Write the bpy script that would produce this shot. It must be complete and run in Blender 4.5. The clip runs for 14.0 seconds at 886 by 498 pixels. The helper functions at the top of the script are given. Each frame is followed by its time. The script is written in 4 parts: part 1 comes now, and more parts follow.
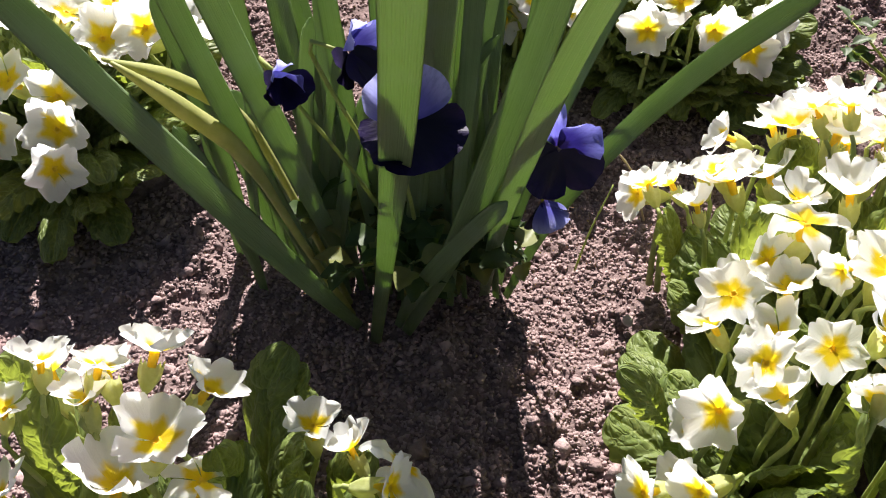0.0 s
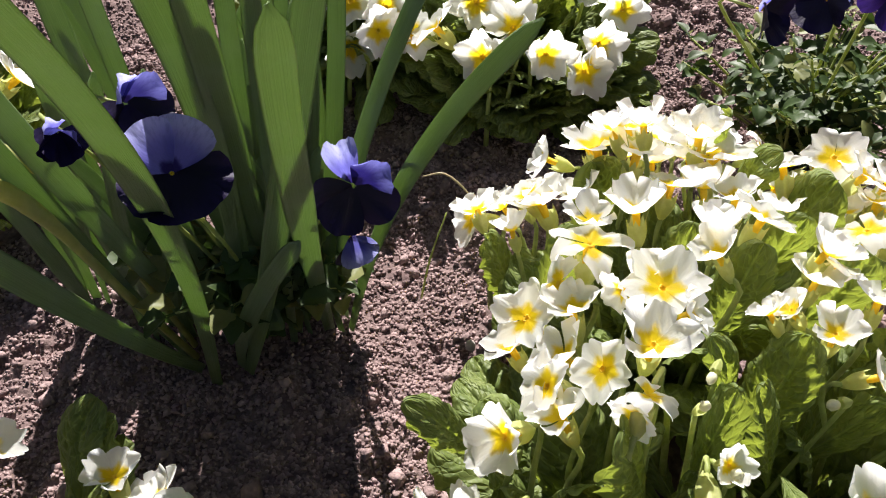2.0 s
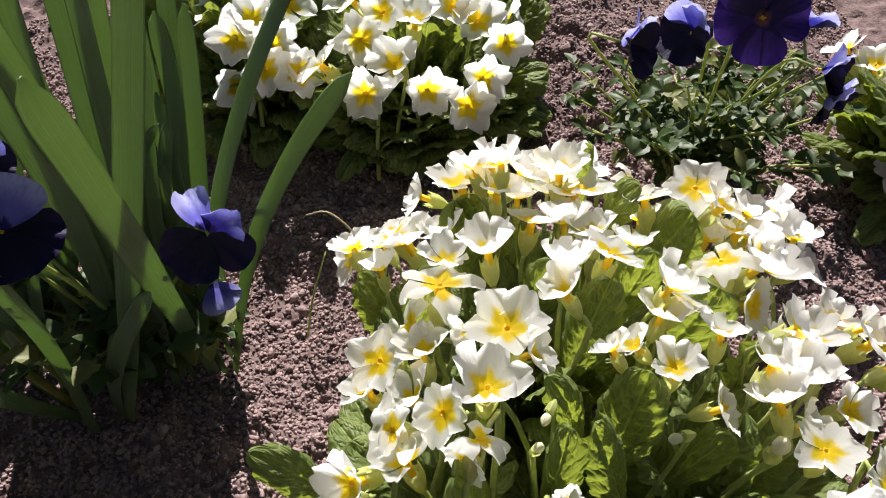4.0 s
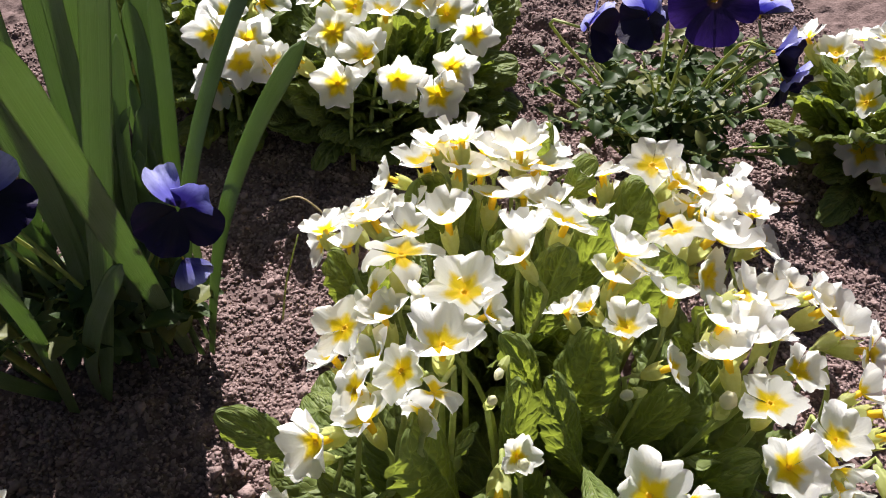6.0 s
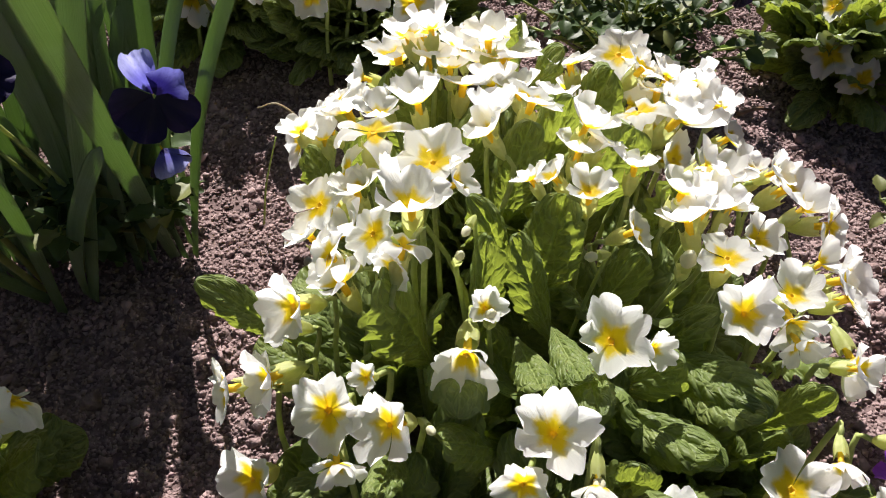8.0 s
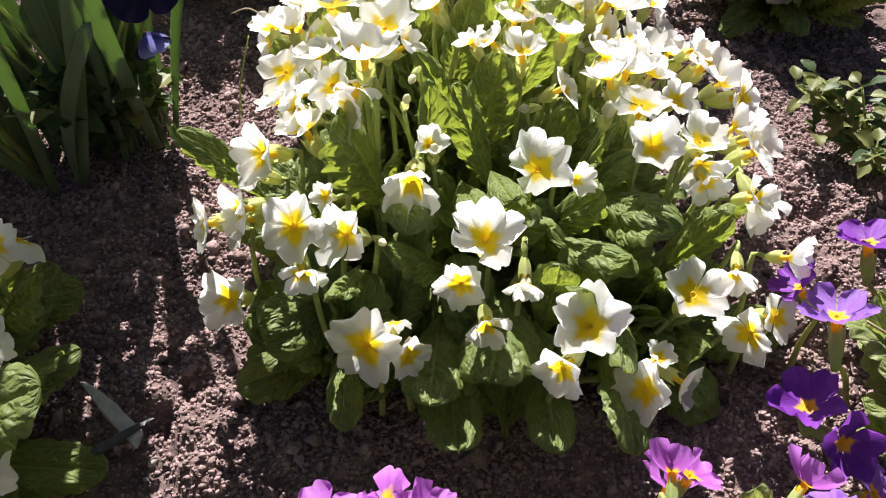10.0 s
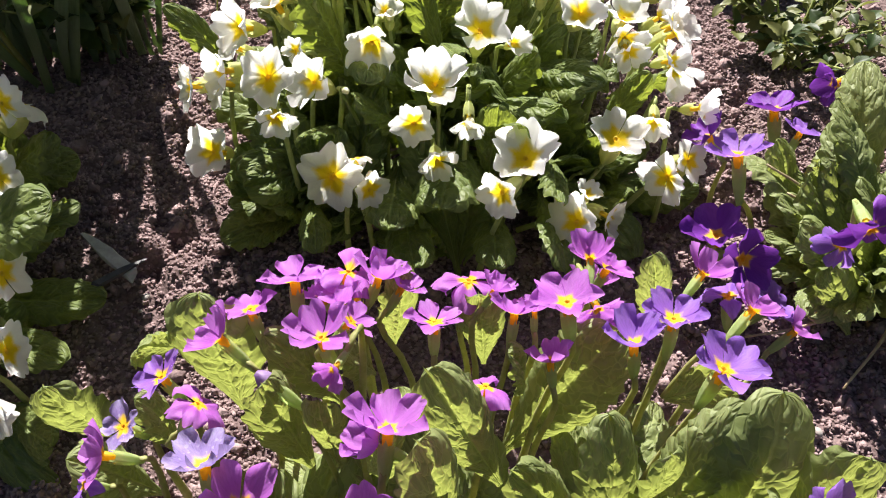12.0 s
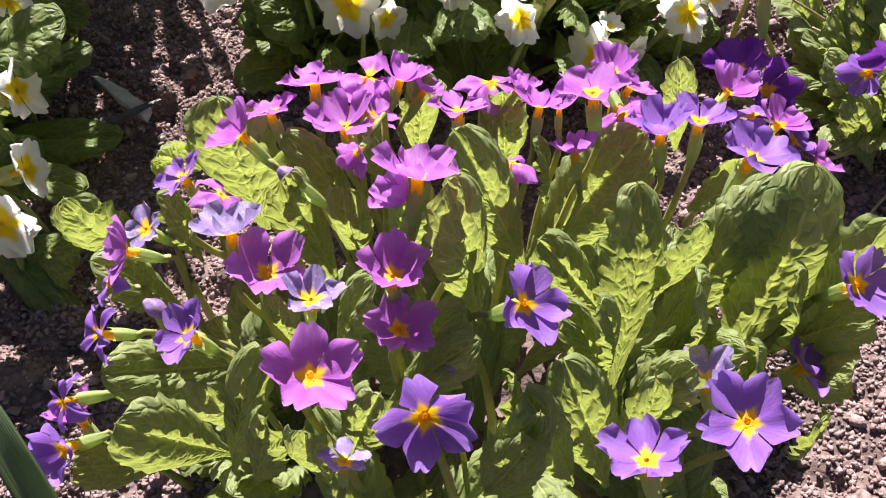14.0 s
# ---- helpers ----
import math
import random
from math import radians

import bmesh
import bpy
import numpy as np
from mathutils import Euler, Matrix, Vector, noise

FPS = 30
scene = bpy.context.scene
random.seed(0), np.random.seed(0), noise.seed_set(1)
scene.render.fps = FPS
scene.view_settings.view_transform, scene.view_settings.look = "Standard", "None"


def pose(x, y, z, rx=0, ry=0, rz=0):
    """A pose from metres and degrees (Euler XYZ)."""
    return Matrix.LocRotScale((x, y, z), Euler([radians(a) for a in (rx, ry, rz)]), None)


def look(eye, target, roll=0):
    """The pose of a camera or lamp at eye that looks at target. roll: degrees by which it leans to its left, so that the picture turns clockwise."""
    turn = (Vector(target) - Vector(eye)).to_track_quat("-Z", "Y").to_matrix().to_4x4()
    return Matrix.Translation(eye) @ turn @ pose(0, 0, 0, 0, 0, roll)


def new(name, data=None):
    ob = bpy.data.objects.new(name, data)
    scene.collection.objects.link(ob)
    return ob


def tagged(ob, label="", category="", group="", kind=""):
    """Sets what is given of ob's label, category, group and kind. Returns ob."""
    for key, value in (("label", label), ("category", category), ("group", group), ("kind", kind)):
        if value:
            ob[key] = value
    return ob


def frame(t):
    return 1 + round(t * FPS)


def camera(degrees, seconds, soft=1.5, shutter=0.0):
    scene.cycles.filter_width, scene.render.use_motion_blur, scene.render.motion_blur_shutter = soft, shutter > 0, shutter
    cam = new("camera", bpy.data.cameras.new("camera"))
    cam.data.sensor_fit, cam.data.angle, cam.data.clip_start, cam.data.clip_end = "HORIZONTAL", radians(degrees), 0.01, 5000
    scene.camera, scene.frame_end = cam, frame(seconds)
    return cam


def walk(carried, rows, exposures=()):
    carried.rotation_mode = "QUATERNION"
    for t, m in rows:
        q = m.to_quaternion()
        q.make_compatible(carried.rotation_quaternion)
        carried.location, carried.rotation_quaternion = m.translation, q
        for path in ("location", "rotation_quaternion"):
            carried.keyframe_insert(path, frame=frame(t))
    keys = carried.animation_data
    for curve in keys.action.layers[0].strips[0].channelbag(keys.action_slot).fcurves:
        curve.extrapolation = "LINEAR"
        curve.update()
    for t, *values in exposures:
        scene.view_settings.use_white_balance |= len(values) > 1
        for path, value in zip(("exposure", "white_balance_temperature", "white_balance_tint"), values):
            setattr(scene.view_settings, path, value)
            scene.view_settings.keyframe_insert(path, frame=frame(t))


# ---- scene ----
cam = camera(54.3, 14.0, soft=1.1)
PATH = [
    (0, (0.037, 0.069, 0.45), (0.11, 1.395, -1.046), 1.8),
    (0.5, (0.056, 0.067, 0.453), (0.136, 1.405, -1.031), 1.1),
    (1, (0.08, 0.065, 0.455), (0.173, 1.416, -1.017), 0.7),
    (1.5, (0.107, 0.065, 0.458), (0.205, 1.42, -1.01), -0.3),
    (2, (0.125, 0.066, 0.461), (0.263, 1.421, -1.005), 0.2),
    (2.5, (0.144, 0.07, 0.465), (0.317, 1.415, -1.005), 0.8),
    (3, (0.161, 0.068, 0.471), (0.357, 1.418, -0.992), 1.1),
    (3.2, (0.167, 0.068, 0.472), (0.37, 1.423, -0.985), 1.1),
    (5.3, (0.194, 0.051, 0.472), (0.418, 1.453, -0.936), 0.2),
    (5.5, (0.195, 0.046, 0.469), (0.421, 1.452, -0.935), 0.3),
    (6, (0.197, 0.036, 0.468), (0.425, 1.433, -0.945), 0.1),
    (6.5, (0.196, 0.025, 0.46), (0.437, 1.42, -0.953), 0.2),
    (7, (0.197, 0.014, 0.454), (0.441, 1.398, -0.969), -0.0),
    (7.5, (0.198, 0.002, 0.448), (0.44, 1.371, -0.99), -0.3),
    (8, (0.2, -0.012, 0.444), (0.437, 1.334, -1.015), -0.7),
    (8.5, (0.199, -0.035, 0.437), (0.442, 1.304, -1.029), -0.8),
    (8.7, (0.198, -0.044, 0.433), (0.449, 1.289, -1.036), -0.7),
    (10.8, (0.2, -0.161, 0.441), (0.479, 1.15, -1.043), -0.3),
    (11, (0.199, -0.174, 0.44), (0.486, 1.139, -1.04), -0.2),
    (11.5, (0.193, -0.2, 0.439), (0.503, 1.104, -1.046), 0.4),
    (12, (0.187, -0.223, 0.43), (0.508, 1.076, -1.056), 0.5),
    (12.5, (0.18, -0.242, 0.418), (0.508, 1.04, -1.082), 0.7),
    (13, (0.173, -0.254, 0.403), (0.498, 1.002, -1.119), 0.7),
    (13.5, (0.171, -0.262, 0.391), (0.471, 0.968, -1.157), 0.1),
    (14, (0.169, -0.265, 0.387), (0.453, 0.933, -1.19), -0.2),
]
walk(cam, [(t, look(eye, target, roll)) for t, eye, target, roll in PATH], ((0.0, 1.54), (1.5, 1.40), (3.0, 1.13), (6.5, 1.00), (8.5, 1.17), (11.0, 1.44), (12.5, 1.42), (14.0, 1.54)))

# ---- light ----
SUN_EL, SUN_AZ = radians(43), radians(3)
world = bpy.data.worlds.new("sky")
scene.world = world
world.use_nodes = True
wn = world.node_tree
sky = wn.nodes.new("ShaderNodeTexSky")
sky.sky_type, sky.sun_disc = "NISHITA", False
sky.sun_elevation, sky.sun_rotation = SUN_EL, SUN_AZ
wn.links.new(sky.outputs[0], wn.nodes["Background"].inputs[0])
wn.nodes["Background"].inputs[1].default_value = 0.022
sun = new("sun", bpy.data.lights.new("sun", "SUN"))
sun.data.energy, sun.data.angle, sun.data.color = 5.0, radians(0.53), (1.0, 0.955, 0.89)
to_sun = Vector((math.sin(SUN_AZ) * math.cos(SUN_EL), math.cos(SUN_AZ) * math.cos(SUN_EL), math.sin(SUN_EL)))
sun.matrix_world = Matrix.Translation((0.3, 2.0, 3.0)) @ to_sun.to_track_quat("Z", "Y").to_matrix().to_4x4()


# ---- materials ----
class Nodes:
    """A short way to write a node material."""

    def __init__(self, name):
        self.mat = bpy.data.materials.new(name)
        self.mat.use_nodes = True
        self.tree = self.mat.node_tree
        self.out = self.tree.nodes["Material Output"]
        self.bsdf = self.tree.nodes["Principled BSDF"]

    def put(self, socket, value):
        if isinstance(value, bpy.types.NodeSocket):
            self.tree.links.new(value, socket)
        elif isinstance(value, (tuple, list)) and len(value) == 3 and socket.type == "RGBA":
            socket.default_value = (*value, 1)
        else:
            socket.default_value = value

    def math(self, op, a, b=0.0, c=None):
        n = self.tree.nodes.new("ShaderNodeMath")
        n.operation = op
        self.put(n.inputs[0], a)
        self.put(n.inputs[1], b)
        if c is not None:
            self.put(n.inputs[2], c)
        return n.outputs[0]

    def step(self, value, low, high, to_low=0.0, to_high=1.0):
        n = self.tree.nodes.new("ShaderNodeMapRange")
        n.interpolation_type = "SMOOTHSTEP"
        for i, v in enumerate((value, low, high, to_low, to_high)):
            self.put(n.inputs[i], v)
        return n.outputs[0]

    def mix(self, fac, a, b, blend="MIX"):
        n = self.tree.nodes.new("ShaderNodeMix")
        n.data_type, n.blend_type = "RGBA", blend
        self.put(n.inputs[0], fac)
        self.put(n.inputs[6], a)
        self.put(n.inputs[7], b)
        return n.outputs[2]

    def coord(self, which="Object"):
        return self.tree.nodes.new("ShaderNodeTexCoord").outputs[which]

    def split(self, vector):
        n = self.tree.nodes.new("ShaderNodeSeparateXYZ")
        self.put(n.inputs[0], vector)
        return n.outputs

    def join(self, x, y, z=0.0):
        n = self.tree.nodes.new("ShaderNodeCombineXYZ")
        for i, v in enumerate((x, y, z)):
            self.put(n.inputs[i], v)
        return n.outputs[0]

    def noise(self, vector, scale, detail=3.0, rough=0.55):
        n = self.tree.nodes.new("ShaderNodeTexNoise")
        self.put(n.inputs["Vector"], vector)
        n.inputs["Scale"].default_value, n.inputs["Detail"].default_value, n.inputs["Roughness"].default_value = scale, detail, rough
        return n.outputs[0]

    def cells(self, vector, scale, feature="DISTANCE_TO_EDGE"):
        n = self.tree.nodes.new("ShaderNodeTexVoronoi")
        n.feature = feature
        self.put(n.inputs["Vector"], vector)
        n.inputs["Scale"].default_value = scale
        return n.outputs[0]

    def chance(self):
        return self.tree.nodes.new("ShaderNodeObjectInfo").outputs["Random"]

    def island(self):
        return self.tree.nodes.new("ShaderNodeNewGeometry").outputs["Random Per Island"]

    def position(self):
        return self.tree.nodes.new("ShaderNodeNewGeometry").outputs["Position"]

    def bump(self, height, strength, distance):
        n = self.tree.nodes.new("ShaderNodeBump")
        n.inputs["Strength"].default_value, n.inputs["Distance"].default_value = strength, distance
        self.put(n.inputs["Height"], height)
        return n.outputs[0]

    def finish(self, color, rough, normal=None, through_color=None, through_share=0.0, specular=0.4):
        self.put(self.bsdf.inputs["Base Color"], color)
        self.put(self.bsdf.inputs["Roughness"], rough)
        self.bsdf.inputs["Specular IOR Level"].default_value = specular
        if normal is not None:
            self.put(self.bsdf.inputs["Normal"], normal)
        if through_share:
            t = self.tree.nodes.new("ShaderNodeBsdfTranslucent")
            self.put(t.inputs[0], through_color if through_color is not None else color)
            if normal is not None:
                self.put(t.inputs[1], normal)
            m = self.tree.nodes.new("ShaderNodeMixShader")
            m.inputs[0].default_value = through_share
            self.tree.links.new(self.bsdf.outputs[0], m.inputs[1])
            self.tree.links.new(t.outputs[0], m.inputs[2])
            self.tree.links.new(m.outputs[0], self.out.inputs[0])
        return self.mat


def soil_material(crumb=False):
    n = Nodes("crumb_earth" if crumb else "garden_earth")
    p = n.position()
    big, mid, fine = n.noise(p, 9, 4), n.noise(p, 90, 5, 0.65), n.noise(p, 420, 3, 0.7)
    color = n.mix(n.step(big, 0.35, 0.65), (0.105, 0.071, 0.070), (0.150, 0.103, 0.102))
    color = n.mix(n.step(mid, 0.38, 0.68), color, (0.230, 0.162, 0.160))
    color = n.mix(n.math("MULTIPLY", n.step(fine, 0.30, 0.48, 1, 0), 0.55), color, (0.070, 0.048, 0.044))
    # crumbs mixed paler; the darker ground colour stands for shaded gaps between them
    if crumb:
        color = n.mix(n.math("ADD", n.math("MULTIPLY", n.island(), 0.5), 0.15), color, (0.45, 0.325, 0.325))
    grains = n.math("ADD", n.math("MULTIPLY", n.cells(p, 330, "F1"), -0.6), n.math("ADD", mid, n.math("MULTIPLY", fine, 0.5)))
    return n.finish(color, 0.95, n.bump(grains, 0.55, 0.0025), specular=0.12)


def petal_material(name, body, tip, eye, eye_size, through_share=0.38, veins=0.25, marks=0.0):
    """A petal with its coloured star towards the flower's middle; local y runs along the petal, of length 1."""
    n = Nodes(name)
    c = n.coord()
    x, y, z = n.split(c)
    away = n.math("ABSOLUTE", x)
    r = n.math("SQRT", n.math("ADD", n.math("MULTIPLY", x, x), n.math("MULTIPLY", y, y)))
    shift = n.math("MULTIPLY", n.math("SUBTRACT", n.noise(c, 5.0, 2), 0.5), 0.30)
    ch = n.math("MULTIPLY", n.math("SUBTRACT", n.chance(), 0.5), 0.10)
    d = n.math("ADD", n.math("ADD", r, n.math("MULTIPLY", away, 0.75)), n.math("ADD", shift, ch))
    star = n.step(d, eye_size * 0.70, eye_size * 1.22, 1.0, 0.0)
    streak = n.noise(n.join(n.math("DIVIDE", x, n.math("ADD", r, 0.15)), n.math("MULTIPLY", y, 0.35)), 16, 3)
    color = n.mix(n.step(r, 0.45, 1.0), body, tip)
    color = n.mix(n.math("MULTIPLY", n.step(streak, 0.42, 0.70), veins), color, tuple(v * 0.72 for v in body))
    color = n.mix(n.math("MULTIPLY", n.chance(), 0.25), color, tuple(v * 0.90 for v in tip))
    if marks:
        color = n.mix(n.math("MULTIPLY", n.step(n.noise(c, 6.5, 3), 0.58, 0.70), marks), color, (0.55, 0.50, 0.68))
    color = n.mix(star, color, eye)
    color = n.mix(n.step(r, 0.10, 0.20, 0.18, 0.0), color, tuple((v * 0.86, v * 0.70, v * 0.6)[i] for i, v in enumerate(eye)))
    return n.finish(color, 0.55, n.bump(streak, 0.10, 0.02), None, through_share, 0.25)


def plain_plant_material(name, low, high, glow_color, share, scale=160.0, rough=0.5, spread=0.5):
    n = Nodes(name)
    p = n.position()
    g = n.noise(p, scale, 4, 0.6)
    color = n.mix(n.step(g, 0.35, 0.68), low, high)
    color = n.mix(n.math("MULTIPLY", n.chance(), spread), color, tuple(v * 0.68 for v in low))
    return n.finish(color, rough, n.bump(g, 0.3, 0.0015), glow_color, share, 0.35)


def primrose_leaf_material(name, low, high, vein, glow_color, share=0.38):
    """Crinkled leaf: a pale midrib, side veins and a fine net, by the leaf's own length and width."""
    n = Nodes(name)
    u, v, _ = n.split(n.coord("UV"))
    side = n.math("ABSOLUTE", n.math("SUBTRACT", v, 0.5))
    mid = n.step(side, 0.010, 0.036, 1.0, 0.0)
    place = n.join(u, v, n.math("MULTIPLY", n.chance(), 7.0))
    warp_u = n.math("ADD", n.math("SUBTRACT", u, n.math("MULTIPLY", side, 0.9)), n.math("MULTIPLY", n.noise(place, 4.0, 2), 0.22))
    warp_v = n.math("ADD", v, n.math("MULTIPLY", n.noise(place, 5.5, 2), 0.16))
    net_d = n.cells(n.join(n.math("MULTIPLY", warp_u, 0.85), warp_v, n.math("MULTIPLY", n.chance(), 7.0)), 6.5)
    net = n.step(net_d, 0.0, 0.09, 0.8, 0.0)
    veins = n.math("MAXIMUM", mid, net)
    domes = n.math("MULTIPLY", n.math("POWER", n.step(net_d, 0.0, 0.34), 0.7), 1.6)
    blotch = n.noise(place, 2.2, 3)
    color = n.mix(n.step(blotch, 0.35, 0.68), low, high)
    color = n.mix(n.math("MULTIPLY", n.chance(), 0.45), color, tuple((a * 0.6 + b * 0.2) for a, b in zip(low, high)))
    color = n.mix(n.math("MULTIPLY", n.math("MAXIMUM", n.math("MULTIPLY", veins, 0.35), mid), 0.7), color, vein)
    color = n.mix(n.step(n.noise(place, 6.0, 4), 0.70, 0.78), color, (0.20, 0.15, 0.05))
    quilt = n.math("ADD", domes, n.math("ADD", n.math("MULTIPLY", mid, -0.8), n.math("MULTIPLY", n.noise(place, 26, 2), 0.2)))
    glow = n.mix(n.math("MULTIPLY", veins, 0.5), glow_color, tuple(min(1.0, a * 1.7) for a in glow_color))
    return n.finish(color, 0.52, n.bump(quilt, 0.50, 0.0013), glow, share, 0.35)


def strap_material(name, low, high, glow_color):
    """Daffodil leaf: fine lines along the blade under a bluish bloom, with sky sheen put into its colour."""
    n = Nodes(name)
    u, v, _ = n.split(n.coord("UV"))
    lines = n.noise(n.join(n.math("MULTIPLY", u, 1.5), n.math("MULTIPLY", v, 30.0), n.chance()), 1.0, 3)
    bloom = n.noise(n.position(), 38, 4)
    color = n.mix(n.step(lines, 0.35, 0.68), low, high)
    # bloom patches, mixed stronger to paint the sky's sheen into the colour
    color = n.mix(n.math("MULTIPLY", n.step(bloom, 0.40, 0.68), 0.7), color, (0.30, 0.36, 0.27))
    color = n.mix(n.math("MULTIPLY", n.chance(), 0.4), color, tuple(a * 0.7 for a in low))
    return n.finish(color, 0.40, n.bump(lines, 0.6, 0.0014), glow_color, 0.46, 0.50)


SOIL, CRUMB = soil_material(), soil_material(True)
WHITE = petal_material("white_petal", (0.95, 0.945, 0.93), (0.97, 0.97, 0.98), (0.95, 0.72, 0.02), 0.50, 0.76, 0.04)
PURPLE = petal_material("mauve_petal", (0.47, 0.125, 0.57), (0.60, 0.24, 0.72), (0.93, 0.55, 0.02), 0.32, 0.50, 0.35)
VIOLET = petal_material("violet_petal", (0.31, 0.12, 0.58), (0.40, 0.22, 0.72), (0.93, 0.58, 0.02), 0.34, 0.48, 0.4)
PALE = petal_material("faded_lilac_petal", (0.30, 0.20, 0.52), (0.47, 0.39, 0.68), (0.92, 0.60, 0.03), 0.40, 0.40, 0.6, 0.6)
DEEP = petal_material("deep_violet_petal", (0.19, 0.035, 0.36), (0.24, 0.06, 0.46), (0.85, 0.45, 0.03), 0.30, 0.38, 0.5)
PANSY_DARK = petal_material("dark_pansy_petal", (0.004, 0.002, 0.011), (0.011, 0.004, 0.042), (0.02, 0.01, 0.05), 0.035, 0.05, 0.6)
PANSY_LIGHT = petal_material("blue_pansy_petal", (0.11, 0.10, 0.52), (0.46, 0.47, 0.86), (0.03, 0.02, 0.16), 0.30, 0.60, 0.4)
PANSY_BLUE = petal_material("deep_blue_pansy_petal", (0.022, 0.014, 0.17), (0.20, 0.20, 0.62), (0.01, 0.006, 0.05), 0.30, 0.30, 0.4)
PANSY_VIOLET = petal_material("violet_pansy_petal", (0.010, 0.004, 0.040), (0.050, 0.018, 0.21), (0.70, 0.36, 0.03), 0.035, 0.20, 0.5)
EYE = plain_plant_material("yellow_throat", (0.86, 0.60, 0.03), (0.92, 0.71, 0.07), (0.92, 0.68, 0.03), 0.35, 300)
ORANGE_EYE = plain_plant_material("orange_throat", (0.92, 0.55, 0.03), (0.94, 0.66, 0.05), (0.98, 0.64, 0.04), 0.55, 300)
MAUVE_CALYX = plain_plant_material("olive_calyx", (0.42, 0.52, 0.20), (0.54, 0.63, 0.32), (0.52, 0.64, 0.24), 0.55, 240)
CALYX = plain_plant_material("pale_calyx", (0.48, 0.52, 0.20), (0.64, 0.67, 0.36), (0.68, 0.72, 0.28), 0.52, 240)
STALK = plain_plant_material("flower_stalk", (0.34, 0.40, 0.12), (0.50, 0.53, 0.22), (0.52, 0.58, 0.14), 0.30, 240)
MAUVE_STALK = plain_plant_material("mauve_flower_stalk", (0.32, 0.33, 0.11), (0.45, 0.44, 0.18), (0.50, 0.50, 0.12), 0.30, 240)
LEAF = primrose_leaf_material("primrose_leaf", (0.114, 0.159, 0.040), (0.198, 0.241, 0.078), (0.28, 0.34, 0.12), (0.305, 0.37, 0.045))
LEAF_LIGHT = primrose_leaf_material("light_primrose_leaf", (0.235, 0.285, 0.100), (0.325, 0.375, 0.160), (0.42, 0.47, 0.22), (0.345, 0.395, 0.085), 0.45)
CREAM = plain_plant_material("cream_bud", (0.74, 0.72, 0.52), (0.84, 0.82, 0.66), (0.8, 0.78, 0.5), 0.35, 220)
FURLED = plain_plant_material("furled_mauve", (0.26, 0.14, 0.36), (0.40, 0.30, 0.52), (0.4, 0.25, 0.5), 0.3, 220)
STRAP = strap_material("daffodil_blade", (0.165, 0.230, 0.112), (0.285, 0.360, 0.210), (0.31, 0.425, 0.15))
SPATHE = plain_plant_material("spent_bud_skin", (0.36, 0.38, 0.13), (0.48, 0.47, 0.20), (0.5, 0.5, 0.12), 0.35, 120)
HERB = plain_plant_material("pansy_leaf", (0.032, 0.058, 0.015), (0.056, 0.092, 0.026), (0.10, 0.17, 0.02), 0.28, 110)
HERB_DRY = plain_plant_material("yellowing_pansy_leaf", (0.135, 0.150, 0.045), (0.215, 0.225, 0.080), (0.24, 0.26, 0.05), 0.30, 110)
STRAW = plain_plant_material("dry_straw", (0.42, 0.33, 0.19), (0.56, 0.47, 0.30), (0.5, 0.4, 0.2), 0.15, 200)
BROWN = plain_plant_material("brown_stem", (0.16, 0.085, 0.055), (0.26, 0.15, 0.10), (0.3, 0.15, 0.1), 0.05, 200)
WOOD = plain_plant_material("weathered_wood", (0.36, 0.35, 0.33), (0.52, 0.50, 0.47), (0.3, 0.3, 0.3), 0.0, 150, 0.8)
BLACK = plain_plant_material("dark_plastic", (0.035, 0.035, 0.038), (0.07, 0.07, 0.075), (0.1, 0.1, 0.1), 0.0, 150, 0.5)
STONE = plain_plant_material("pale_pebble", (0.32, 0.28, 0.26), (0.44, 0.40, 0.37), (0.4, 0.4, 0.4), 0.0, 220, 0.8)


# ---- building helpers ----
def mesh_of(name, verts, faces, material, uvs=None, smooth=True):
    me = bpy.data.meshes.new(name)
    me.from_pydata([tuple(v) for v in verts], [], faces)
    if uvs is not None:
        layer = me.uv_layers.new(name="UVMap")
        idx = np.empty(len(me.loops), int)
        me.loops.foreach_get("vertex_index", idx)
        layer.data.foreach_set("uv", np.asarray(uvs, float)[idx].ravel())
    if smooth:
        me.polygons.foreach_set("use_smooth", [True] * len(me.polygons))
    me.materials.append(material)
    me.update()
    return me


def grid_faces(rows, cols, closed=False):
    faces = []
    for i in range(rows - 1):
        for j in range(cols if closed else cols - 1):
            k = (j + 1) % cols
            faces.append((i * cols + j, i * cols + k, (i + 1) * cols + k, (i + 1) * cols + j))
    return faces


def part(name, data, parent, local=None, label=""):
    """One mesh object under a thing or under a part."""
    ob = new(name, data)
    ob.parent = parent
    ob.matrix_basis = local if local is not None else Matrix.Identity(4)
    return tagged(ob, label=label)


def thing(name, base, label, category, group=""):
    ob = new(name)
    ob.empty_display_size = 0.02
    ob.location = base
    return tagged(ob, label, category, group)


def curve_points(ctrl, count):
    """A smooth line along the control points."""
    p = [Vector(c) for c in ctrl]
    p = [p[0] * 2 - p[1], *p, p[-1] * 2 - p[-2]]
    out, spans = [], len(p) - 3
    for i in range(count):
        f = min(i / (count - 1) * spans, spans - 1e-6)
        k, t = int(f), f - int(f)
        a, b, c, d = p[k:k + 4]
        out.append(0.5 * ((2 * b) + (c - a) * t + (2 * a - 5 * b + 4 * c - d) * t * t + (3 * b - a - 3 * c + d) * t ** 3))
    return out


